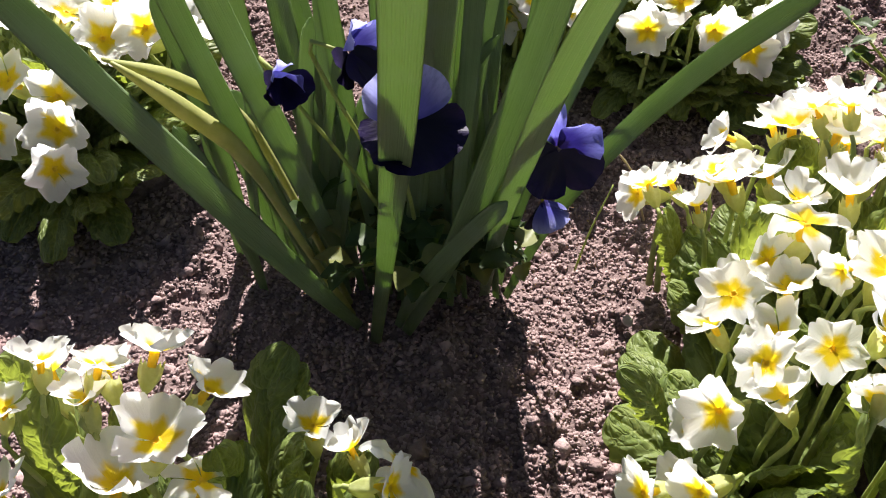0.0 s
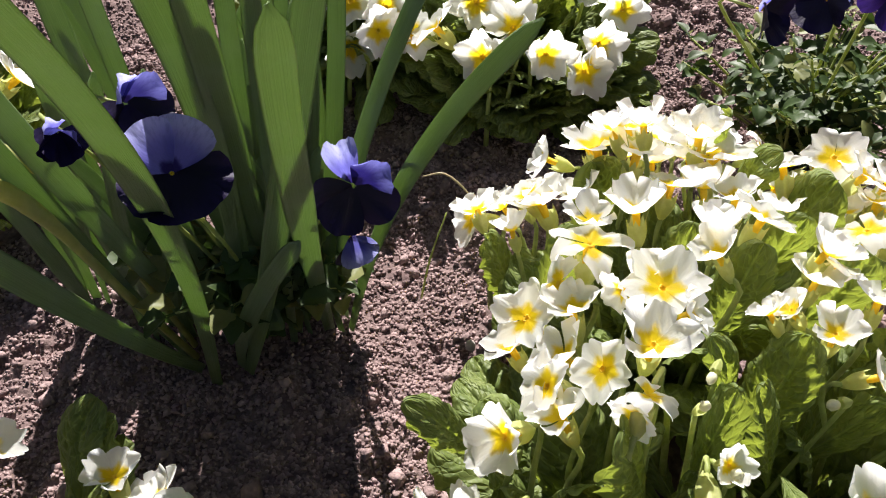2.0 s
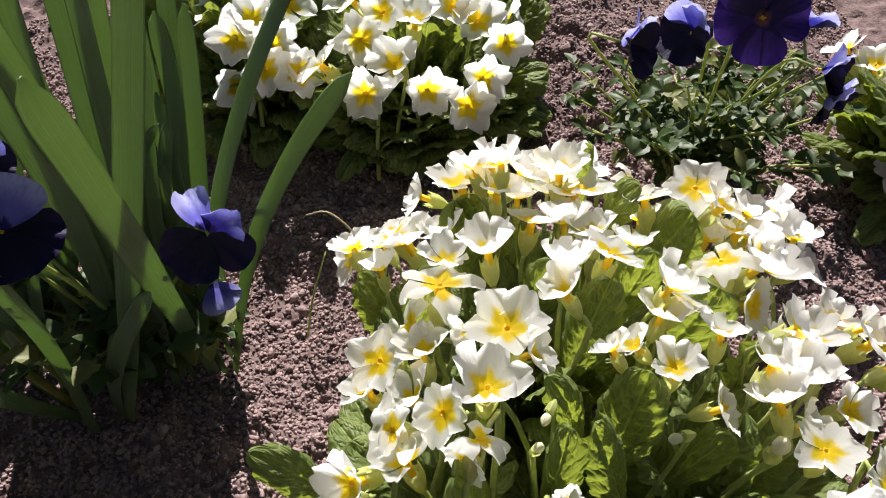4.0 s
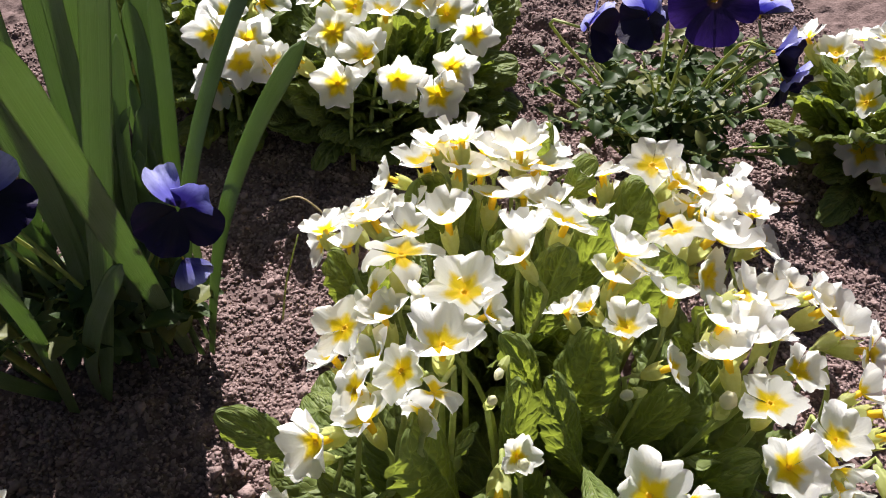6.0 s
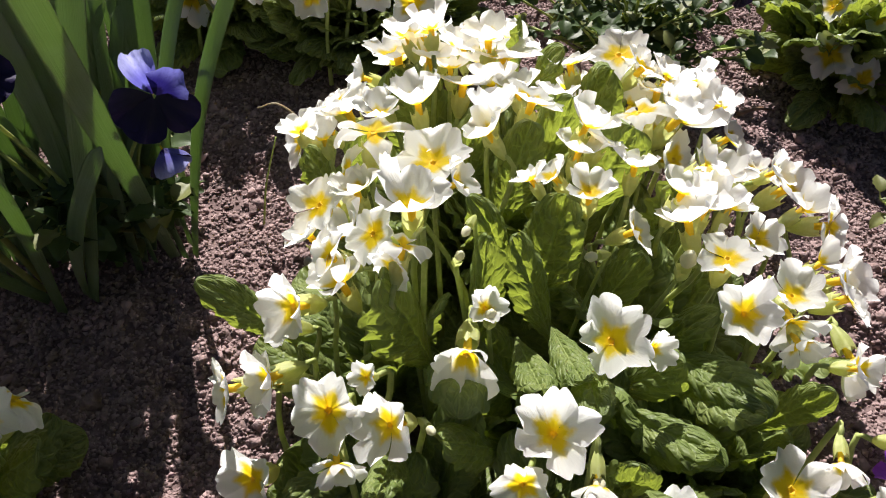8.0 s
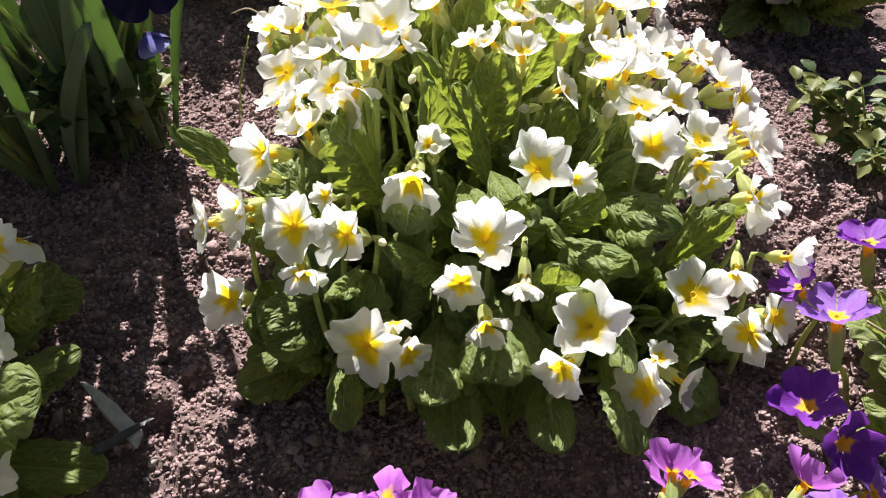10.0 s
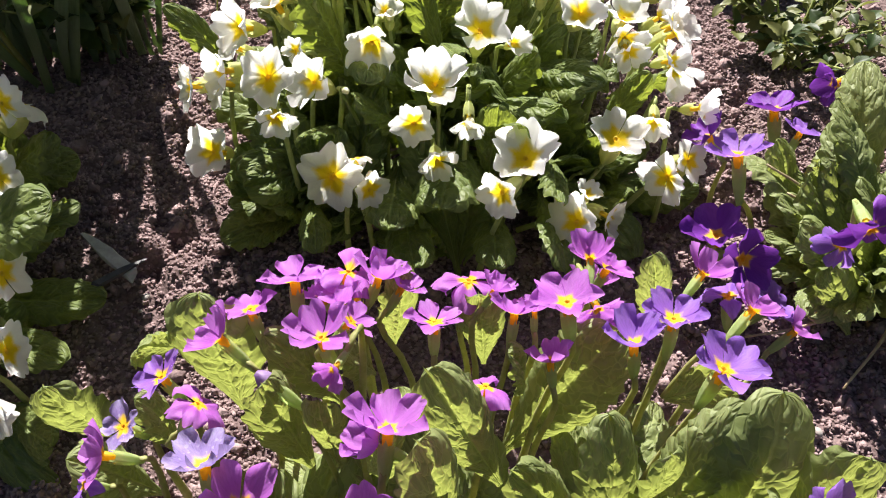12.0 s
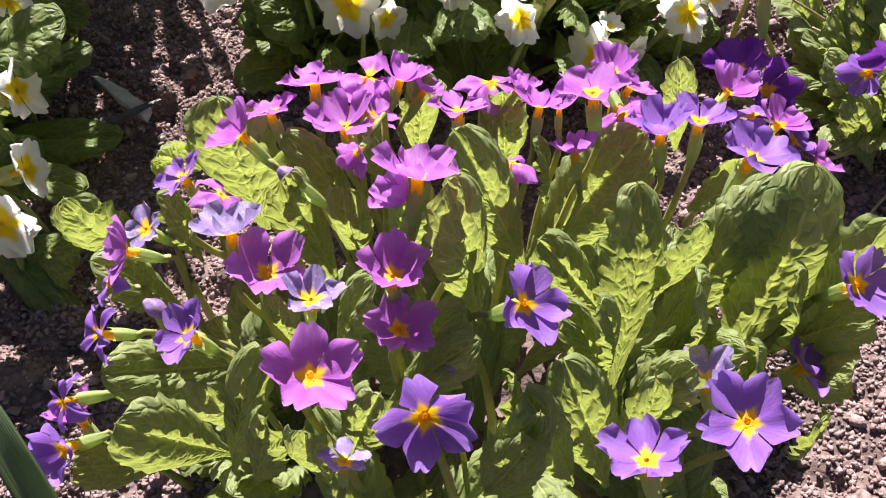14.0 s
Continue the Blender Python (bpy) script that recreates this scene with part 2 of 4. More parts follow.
def tube(name, ctrl, radii, material, sides=6, count=8, flat=1.0):
    """A tapering stem along a curve."""
    pts = curve_points(ctrl, count)
    verts = []
    for i, q in enumerate(pts):
        ahead = (pts[min(i + 1, count - 1)] - pts[max(i - 1, 0)]).normalized()
        s = ahead.cross(Vector((0.31, 0.2, 0.93)) if abs(ahead.z) < 0.9 else Vector((1, 0.1, 0))).normalized()
        n = s.cross(ahead)
        f = i / (count - 1) * (len(radii) - 1)
        k = min(int(f), len(radii) - 2)
        r = radii[k] + (radii[k + 1] - radii[k]) * (f - k)
        for j in range(sides):
            a = 2 * math.pi * j / sides
            verts.append(q + (s * math.cos(a) + n * math.sin(a) * flat) * r)
    faces = grid_faces(count, sides, True)
    faces += [tuple(range(sides))[::-1], tuple(range((count - 1) * sides, count * sides))]
    uvs = [(i / (count - 1), j / sides) for i in range(count) for j in range(sides)]
    return mesh_of(name, verts, faces, material, uvs)


def axes(normal, spin=0.0, hint=(0, 0, 1)):
    """Rotation with z along the normal, and y as near to the hint as can be."""
    z = Vector(normal).normalized()
    h = Vector(hint)
    x = h.cross(z)
    if x.length < 1e-3:
        x = Vector((1, 0, 0)).cross(z)
    x.normalize()
    m = Matrix((x, z.cross(x), z)).transposed()
    return (m @ Matrix.Rotation(spin, 3, "Z")).to_4x4()


# ---- earth ----
TABLE = np.random.RandomState(4).rand(256, 256)


def lattice_noise(x, y):
    xi, yi = np.floor(x).astype(int), np.floor(y).astype(int)
    fx, fy = x - xi, y - yi
    fx, fy = fx * fx * (3 - 2 * fx), fy * fy * (3 - 2 * fy)
    a, b = TABLE[xi % 256, yi % 256], TABLE[(xi + 1) % 256, yi % 256]
    c, d = TABLE[xi % 256, (yi + 1) % 256], TABLE[(xi + 1) % 256, (yi + 1) % 256]
    return (a * (1 - fx) + b * fx) * (1 - fy) + (c * (1 - fx) + d * fx) * fy - 0.5


def earth_height(x, y, fine=True):
    x, y = np.asarray(x, float), np.asarray(y, float)
    z = 0.016 * lattice_noise(x * 7 + 3.1, y * 7 + 1.7) + 0.010 * lattice_noise(x * 19, y * 19 + 9.3)
    z = z - 0.035 * np.clip((x - 0.53) / 0.12, 0, 1) * np.clip((y - 0.25) / 0.15, 0, 1)
    if fine:
        rough = np.clip(0.55 + 1.6 * lattice_noise(x * 11 + 7, y * 11), 0.25, 1.3)
        z = z + rough * (0.027 * np.abs(lattice_noise(x * 36, y * 36)) + 0.0125 * lattice_noise(x * 85 + 5, y * 85))
        z = z + 0.0038 * lattice_noise(x * 190, y * 190 + 2) - 0.006
    return z


def ground_at(x, y):
    return float(earth_height(x, y, False))


def build_ground():
    def spread(low, high, step):
        inner = np.arange(low, high + step / 2, step)
        grow = np.cumsum(np.geomspace(step * 1.5, 9.0, 34))
        return np.concatenate([low - grow[::-1], inner, high + grow])
    xs, ys = spread(-0.34, 0.80, 0.0032), spread(-0.26, 0.95, 0.0032)
    gx, gy = np.meshgrid(xs, ys)
    beyond = np.hypot(np.maximum(np.abs(gx - 0.23) - 0.57, 0), np.maximum(np.abs(gy - 0.345) - 0.605, 0))
    fade = np.clip(1 - beyond / 0.12, 0, 1)
    gz = earth_height(gx, gy) * fade
    verts = np.stack([gx, gy, gz], -1).reshape(-1, 3)
    rows, cols = gx.shape
    k = np.arange(rows * cols).reshape(rows, cols)
    faces = np.stack([k[:-1, :-1], k[:-1, 1:], k[1:, 1:], k[1:, :-1]], -1).reshape(-1, 4)
    ob = new("ground", mesh_of("ground", verts.tolist(), faces.tolist(), SOIL))
    tagged(ob, "crumbly reddish brown bare garden soil of a flower bed", "soil", kind="structure")


def build_crumbs():
    rng = np.random.RandomState(11)
    base = np.array([(1, 0, 0), (-1, 0, 0), (0, 1, 0), (0, -1, 0), (0, 0, 1), (0, 0, -1)], float)
    tris = np.array([(0, 2, 4), (2, 1, 4), (1, 3, 4), (3, 0, 4), (2, 0, 5), (1, 2, 5), (3, 1, 5), (0, 3, 5)])
    count = 400000
    x, y = rng.uniform(-0.30, 0.76, count), rng.uniform(-0.24, 0.90, count)
    keep = 0.7 * lattice_noise(x * 14 + 40, y * 14) + rng.uniform(-0.5, 0.75, count) > np.clip((y - 0.55) * 1.1, 0, 0.5)
    for cx, cy, r in ((0.30, 0.29, 0.12), (0.24, -0.09, 0.11), (-0.09, 0.17, 0.10), (0.26, 0.70, 0.08), (-0.22, 0.60, 0.09)):
        keep &= np.hypot(x - cx, y - cy) > r
    x, y = x[keep], y[keep]
    size = 0.0009 + 0.0014 * rng.rand(len(x)) ** 1.5
    clod = rng.rand(len(x)) < 0.018 + 0.05 * np.clip(lattice_noise(x * 23, y * 23 + 4), 0, 1)
    size[clod] *= rng.uniform(1.6, 3.0, clod.sum())
    z = earth_height(x, y) + size * 0.45
    turn = rng.uniform(0, 6.28, len(x))
    shape = base[None] * (1 + rng.uniform(-0.35, 0.35, (len(x), 6, 1))) + rng.uniform(-0.34, 0.34, (len(x), 6, 3))
    c, s = np.cos(turn)[:, None], np.sin(turn)[:, None]
    lean = rng.uniform(-0.7, 0.7, (len(x), 1))
    verts = np.stack([shape[..., 0] * c - shape[..., 1] * s, shape[..., 0] * s + shape[..., 1] * c, 0.75 * shape[..., 2] + lean * shape[..., 0]], -1) * size[:, None, None]
    verts += np.stack([x, y, z], -1)[:, None]
    faces = tris[None] + (np.arange(len(x)) * 6)[:, None, None]
    ob = new("soil_crumbs", mesh_of("soil_crumbs", verts.reshape(-1, 3).tolist(), faces.reshape(-1, 3).tolist(), CRUMB))
    tagged(ob, "loose crumbs of dry soil scattered over the bed", "soil crumbs", kind="stuff")


build_ground()
build_crumbs()


# ---- primroses ----
def petal_mesh(name, rng, material, width=0.46, notch=0.08, cup=0.16, ruffle=0.03, inner=0.06, curl=0.0):
    """A rounded, notched petal, length 1 along y, hollowed across and rising to its edge."""
    rows, cols = 10, 11
    verts = []
    a, b, ph = rng.uniform(-1, 1), rng.uniform(-1, 1), rng.uniform(0, 6)
    wide = width * rng.uniform(0.92, 1.08)
    for i in range(rows):
        u = i / (rows - 1)
        for j in range(cols):
            v = 2 * j / (cols - 1) - 1
            w = 0.06 + (wide - 0.06) * math.sin(math.pi / 2 * min(1.0, u * 1.12)) ** 1.15 * (1 - 0.30 * (max(0.0, u - 0.6) / 0.4) ** 1.5)
            x = v * w + 0.03 * a * u * u
            y = inner + (1 - inner) * u - 0.36 * abs(v) ** 2.4 * u * u - notch * math.exp(-(v / 0.20) ** 2) * u ** 5
            z = cup * u ** 1.5 + 0.10 * v * v * u - (curl + 0.05) * u ** 4 + 0.05 * v * u
            z += ruffle * u * (math.sin(3.1 * v + ph + 2.2 * u) + 0.5 * math.sin(6 * v + ph * 2)) + 0.04 * b * u * u
            verts.append((x, y, z))
    return mesh_of(name, verts, grid_faces(rows, cols), material)


def throat_mesh(slim=1.0):
    """The yellow mouth of the flower and the tube below it."""
    rings = [(0.015, -0.10), (0.05, -0.05), (0.075, 0.004), (0.095, 0.016), (0.125, -0.04), (0.115, -0.30), (0.085, -0.62)]
    verts, sides = [], 10
    for r, z in rings:
        r *= slim if z < -0.02 and r > 0.06 else 1.0
        for j in range(sides):
            a = 2 * math.pi * j / sides
            k = r * (1 + (0.22 * math.cos(5 * a) if z > -0.01 else 0))
            verts.append((k * math.cos(a), k * math.sin(a), z))
    return mesh_of("throat", verts, grid_faces(len(rings), sides, True) + [tuple(range(sides))[::-1]], EYE if slim == 1.0 else ORANGE_EYE)


def calyx_mesh(name, length, swell, material):
    """Pale ribbed tube with five teeth round the flower's neck."""
    verts, sides, rows = [], 20, 7
    for i in range(rows):
        u = i / (rows - 1)
        z = -0.36 - length * (1 - u) * 0.80
        r = 0.08 + swell * math.sin(min(1.0, u * 1.15) * math.pi * 0.55)
        for j in range(sides):
            a = 2 * math.pi * j / sides
            rib = 1 + 0.13 * math.cos(5 * a)
            tooth = 0.20 * max(0.0, math.cos(5 * a)) * u ** 5
            verts.append((r * rib * math.cos(a), r * rib * math.sin(a), z + tooth))
    return mesh_of(name, verts, grid_faces(rows, sides, True) + [tuple(range(sides))[::-1]], material)


VR = random.Random(21)
THROAT = throat_mesh()
SLIM_THROAT = throat_mesh(1.15)
CALYXES = [calyx_mesh("calyx", l, 0.200, CALYX) for l in (0.85, 1.0, 1.2)]
SLIM_CALYXES = [calyx_mesh("calyx", l, 0.110, MAUVE_CALYX) for l in (1.1, 1.3, 1.5)]
PETALS = {}
for tag, material, wide, deep in (("white", WHITE, 0.47, 0.13), ("purple", PURPLE, 0.445, 0.15), ("violet", VIOLET, 0.44, 0.14), ("pale", PALE, 0.40, 0.07), ("deep", DEEP, 0.43, 0.07)):
    bowl = [petal_mesh("petal", VR, material, wide, deep, VR.uniform(0.40, 0.64), 0.05) for _ in range(5)]
    flatter = [petal_mesh("petal", VR, material, wide, deep, VR.uniform(0.18, 0.36), 0.055) for _ in range(7)]
    droopy = [petal_mesh("petal", VR, material, wide * 0.92, deep, VR.uniform(-0.10, 0.08), 0.10, curl=0.22) for _ in range(4)]
    cupped = [petal_mesh("petal", VR, material, wide, deep, VR.uniform(0.65, 0.90), 0.05) for _ in range(4)]
    PETALS[tag] = {"open": flatter, "tired": droopy, "cup": cupped, "bowl": bowl}


def primrose_flower(plant, base, crown, place, facing, radius, tag, rng, state="open", stalk=True, spin=None):
    n = Vector(facing).normalized()
    m = Matrix.Translation(Vector(place) - Vector(base)) @ axes(n, rng.uniform(0, 6.28) if spin is None else spin) @ Matrix.Scale(radius, 4)
    names = {"white": "", "purple": "", "violet": "bluish violet flower", "pale": "faded lilac flower", "deep": ""}
    flower = part("flower", THROAT if tag == "white" else SLIM_THROAT, plant, m, names[tag])
    for k in range(5):
        turn = Matrix.Rotation(2 * math.pi * k / 5 + rng.uniform(-0.09, 0.09), 4, "Z")
        tip = Matrix.Rotation(rng.gauss(0.0, 0.10 if state != "tired" else 0.28), 4, "X") @ Matrix.Rotation(rng.uniform(0.02, 0.12), 4, "Y")
        part("petal", rng.choice(PETALS[tag][state]), flower, turn @ tip @ Matrix.Scale(rng.uniform(0.92, 1.05), 4))
    part("calyx", rng.choice(CALYXES if tag == "white" else SLIM_CALYXES), flower, Matrix.Rotation(rng.uniform(0, 6), 4, "Z"), "pale green ribbed calyx")
    if stalk:
        neck = Vector(place) - n * radius * 1.0
        share = rng.uniform(0.74, 0.93)
        root = Vector(crown) + Vector(((place[0] - crown[0]) * share + rng.uniform(-0.008, 0.008), (place[1] - crown[1]) * share + rng.uniform(-0.008, 0.008), 0))
        rise = (neck - root).length
        inv = m.inverted()
        ctrl = [root, root.lerp(neck, 0.45) + Vector((0, 0, 0.10 * rise)), neck - n * 0.10 * rise, neck]
        ctrl = [inv @ (c - Vector(base)) for c in ctrl]
        r = 0.0015 / radius
        part("stalk", tube("stalk", ctrl, (r * 1.5, r * 1.1, r, r * 0.9), STALK if tag == "white" else MAUVE_STALK, 6, 8), flower)
    return flower


def bud_mesh(name, material, turns):
    """Petals still furled into an ovoid with a spiral of ridges."""
    rows, sides, verts = 10, 15, []
    for i in range(rows):
        u = i / (rows - 1)
        r = 0.07 + 0.21 * math.sin(math.pi * (0.20 + 0.79 * u)) ** 0.9
        for j in range(sides):
            a = 2 * math.pi * j / sides
            k = r * (1 + 0.16 * math.cos(5 * a - turns * u * 5) * u)
            verts.append((k * math.cos(a), k * math.sin(a), -0.12 + 0.70 * u))
    return mesh_of(name, verts, grid_faces(rows, sides, True) + [tuple(range((rows - 1) * sides, rows * sides))], material)


BUDS = {tag: bud_mesh("bud_petals", m, 0.8) for tag, m in (("white", CREAM), ("purple", FURLED), ("deep", FURLED))}


def primrose_bud(plant, base, crown, place, facing, radius, tag, rng):
    """A closed bud above its calyx."""
    n = Vector(facing).normalized()
    m = Matrix.Translation(Vector(place) - Vector(base)) @ axes(n, rng.uniform(0, 6.28)) @ Matrix.Scale(radius * rng.uniform(0.85, 1.1), 4)
    bud = part("bud", BUDS[tag], plant, m, "closed flower bud")
    part("calyx", rng.choice(CALYXES if tag == "white" else SLIM_CALYXES), bud)
    neck = Vector(place) - n * radius
    inv = m.inverted()
    root = Vector((crown[0] + (place[0] - crown[0]) * 0.6, crown[1] + (place[1] - crown[1]) * 0.6, crown[2]))
    ctrl = [inv @ (c - Vector(base)) for c in (root, root.lerp(neck, 0.5) + Vector((0, 0, 0.01)), neck)]
    r = 0.0013 / radius
    part("stalk", tube("stalk", ctrl, (r * 1.4, r, r * 0.9), STALK if tag == "white" else MAUVE_STALK, 6, 7), bud)


def leaf_mesh(name, rng, material, aspect=2.4, arch=0.10, fold=0.10, crimp=0.02, tip_curl=0.06, neck=0.12):
    """A crinkled primrose leaf, length 1 along y: winged stalk, blunt oval blade, pillows between the veins, edge rolled under."""
    rows, cols = 76, 27
    verts, uvs = [], []
    width = 1.0 / aspect
    ph, ph2, bend, broad = rng.uniform(0, 6), rng.uniform(0, 6), rng.uniform(-0.05, 0.05), rng.uniform(0.60, 0.68)
    for i in range(rows):
        u = 0.45 * i / (rows - 1) + 0.55 * math.sin(math.pi / 2 * i / (rows - 1))
        along = (u - 1) * aspect
        grow = min(1.0, max(0.0, (u - neck) / (broad - neck)))
        grow = math.sin(math.pi / 2 * grow) ** 1.4
        end = math.sqrt(max(0.0, 1 - max(0.0, (u - broad) / (1 - broad)) ** 2.3))
        half = width * (0.13 + 0.87 * grow) * (0.03 + 0.97 * end) * 0.5
        for j in range(cols):
            v = 2 * j / (cols - 1) - 1
            side = abs(v)
            scallop = 1 + side ** 8 * (0.040 * math.sin(along * 30 + ph) + 0.026 * math.sin(along * 11 + ph2 + v))
            phase = along * 3.6 - side * 1.3 + 0.18 * noise.noise((v * 1.4 + ph2, along * 1.7, ph)) + ph
            strip, rib = math.floor(phase), phase % 1.0
            cross = (side * 2.6 + 0.37 * strip + 0.25 * noise.noise((v * 2.0, along * 3.0, ph))) % 1.0
            pillow = math.sin(math.pi * rib) ** 0.6 * (0.50 + 0.50 * math.sin(math.pi * cross) ** 0.6)
            puck = noise.noise((v * 3.2 + ph, along * 6.5, ph2))
            z = -arch * u * u + fold * side * half * 1.6 - half * 0.50 * side ** 4
            z += width * grow * end ** 0.5 * (0.040 * pillow + 0.008 * puck + 0.022 * noise.noise((v * 1.3 + ph, along * 1.8, ph2)))
            z += width * crimp * side ** 4 * math.sin(21.4 * along - 6.9 * side + ph) * grow
            z -= tip_curl * max(0.0, (u - 0.70) / 0.30) ** 2
            z -= width * 0.050 * math.exp(-(side / 0.09) ** 2) * grow
            verts.append((v * half * scallop + bend * u * u, u, z))
            uvs.append((along, j / (cols - 1)))
    return mesh_of(name, verts, grid_faces(rows, cols), material, uvs)


LR = random.Random(5)
LEAVES = {}
SHORT, LONG = 2.1, 3.0
for tag, material in (("green", LEAF), ("light", LEAF_LIGHT)):
    for size, aspect, neck in (("short", SHORT, 0.02), ("long", LONG, 0.10)):
        LEAVES[tag, size] = [leaf_mesh("leaf", LR, material, aspect, LR.uniform(-0.03, 0.10), LR.uniform(0.0, 0.20), LR.uniform(0.03, 0.06),
                                       LR.uniform(-0.02, 0.12), neck) for _ in range(9)]


def primrose_leaf(plant, base, root, tip, rng, tag="green", wide=0.032, lean=0.0, open_side=None):
    """A leaf of a given width from its root to its tip, its upper face turned inwards and to the light."""
    root, tip = Vector(root), Vector(tip)
    y = tip - root
    length = y.length
    y.normalize()
    inward = Vector((root.x - tip.x, root.y - tip.y, 0))
    steep = min(1.0, max(0.0, y.z * 1.6 - 0.45))
    up = Vector((0, -0.12, 0.6)) + inward.normalized() * 0.45 + to_sun * 0.75 * steep
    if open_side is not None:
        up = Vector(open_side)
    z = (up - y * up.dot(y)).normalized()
    x = y.cross(z)
    m = Matrix((x, y, z)).transposed().to_4x4() @ Matrix.Rotation(lean, 4, "Y")
    size, aspect = ("long", LONG) if length > 0.088 else ("short", SHORT)
    m = Matrix.Translation(root - Vector(base)) @ m @ Matrix.Diagonal((wide * aspect, length, (wide * aspect + length) / 2, 1))
    return part("leaf", rng.choice(LEAVES[tag, size]), plant, m)


def leaf_ring(plant, base, crown, rng, count, reach, low, high, tag, start=0.0, sweep=6.2832, width=(0.026, 0.035)):
    """Leaves spreading from the crown round the plant."""
    for k in range(count):
        a = start + sweep * (k + rng.uniform(-0.3, 0.3)) / count
        e = rng.uniform(low, high)
        l = rng.uniform(*reach)
        tip = Vector(crown) + Vector((math.cos(a) * math.cos(e), math.sin(a) * math.cos(e), math.sin(e))) * l
        tip.z = max(tip.z, ground_at(tip.x, tip.y) + 0.010)
        primrose_leaf(plant, base, Vector(crown) + Vector((math.cos(a), math.sin(a), 0)) * 0.012, tip, rng, tag, rng.uniform(*width), rng.uniform(-0.4, 0.4))


class Primrose:
    def __init__(self, x, y, label, tag, leaf_tag, seed, center=None, radius=0.018, lift=0.18, aim=0.04, nod=-0.20, tired=0.05):
        self.base = (x, y, ground_at(x, y) - 0.002)
        self.crown = (x, y, self.base[2] + 0.012)
        self.plant = thing("primrose_plant", self.base, label, "primrose", "primroses in the bed")
        self.rng, self.tag, self.leaf_tag, self.radius, self.lift, self.nod, self.tired = random.Random(seed), tag, leaf_tag, radius, lift, nod, tired
        self.upright, self.blades = tag != "white", []
        self.center = Vector(center if center else (x, y, aim))

    def facing(self, p):
        d = (Vector(p) - self.center).normalized() + Vector((0, 0, self.lift))
        d.normalize()
        return d + Vector((self.rng.gauss(0, 0.30), self.rng.gauss(self.nod, 0.30), self.rng.gauss(0, 0.12)))

    def flowers(self, rows, tag=None, state="open", size=1.0):
        """Rows of x, y, z in millimetres, the flower's middle."""
        for row in rows:
            p = Vector(row[:3]) / 1000
            n = self.facing(p)
            c = self.rng.random()
            s = "tired" if c < self.tired else "bowl" if c < 0.72 else state
            primrose_flower(self.plant, self.base, self.crown, p, n, self.radius * size * self.rng.uniform(0.90, 1.08), tag or self.tag, self.rng, s)

    def set_flowers(self, rows, tag=None):
        """Rows of the flower's middle in millimetres, the bearing and rise of its face in degrees, its radius in millimetres."""
        for x, y, z, bearing, rise, r in rows:
            c, s = math.cos(radians(rise)), math.sin(radians(rise))
            n = Vector((c * math.cos(radians(bearing)), c * math.sin(radians(bearing)), s))
            q = self.rng.random()
            state = "tired" if q < self.tired else "bowl" if q < 0.62 else "cup" if q < 0.74 else "open"
            primrose_flower(self.plant, self.base, self.crown, Vector((x, y, z)) / 1000, n, 1.10 * r / 1000, tag or self.tag, self.rng, state)

    def crowd(self, count, wide):
        """More flowers in the gaps, a little deeper than their neighbours."""
        seated = [Vector(c.location) + self.plant.location for c in self.plant.children if c.name.startswith("flower")]
        stock, made = list(seated), 0
        for _ in range(count * 12):
            q = self.rng.choice(stock)
            out = (q - self.center).normalized()
            shift = Vector([self.rng.gauss(0, 1) for _ in range(3)])
            shift = (shift - out * shift.dot(out)).normalized() * self.rng.uniform(0.015, 0.024)
            p = q + shift - out * self.rng.uniform(0.003, 0.009)
            if min((p - o).length for o in seated) < wide or p.y < self.center.y - 0.01 or made >= count or min(((p - o).length for o in self.blades), default=1.0) < 0.022:
                continue
            made += 1
            seated.append(p)
            n = out + Vector((self.rng.gauss(0, 0.25), self.rng.gauss(0, 0.25), self.rng.uniform(0.1, 0.7)))
            primrose_flower(self.plant, self.base, self.crown, p, n, self.radius * self.rng.uniform(0.70, 0.95), self.tag, self.rng, "bowl" if made % 3 else "cup")

    def set_buds(self, rows):
        for x, y, z, bearing, rise, r in rows:
            c, s = math.cos(radians(rise)), math.sin(radians(rise))
            n = Vector((c * math.cos(radians(bearing)), c * math.sin(radians(bearing)), s))
            primrose_bud(self.plant, self.base, self.crown, Vector((x, y, z)) / 1000, n, 1.5 * r / 1000, self.tag, self.rng)

    def set_leaves(self, rows):
        """Rows of the blade's tip, its foot and its width, in millimetres."""
        for x, y, z, fx, fy, fz, wide in rows:
            tip, foot = Vector((x, y - 4, z + 5)) / 1000, Vector((fx, fy - 4, fz + 5)) / 1000
            self.blades.append(tip.lerp(foot, 0.35))
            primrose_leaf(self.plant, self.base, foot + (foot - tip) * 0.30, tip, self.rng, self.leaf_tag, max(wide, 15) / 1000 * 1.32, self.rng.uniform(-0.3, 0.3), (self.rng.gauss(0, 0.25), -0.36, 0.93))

    def flower(self, x, y, z, facing, size=1.0, tag=None, state="open"):
        primrose_flower(self.plant, self.base, self.crown, Vector((x, y, z)) / 1000, facing, self.radius * size, tag or self.tag, self.rng, state)

    def buds(self, rows):
        for row in rows:
            p = Vector(row[:3]) / 1000
            primrose_bud(self.plant, self.base, self.crown, p, self.facing(p), self.radius * 0.85, self.tag, self.rng)

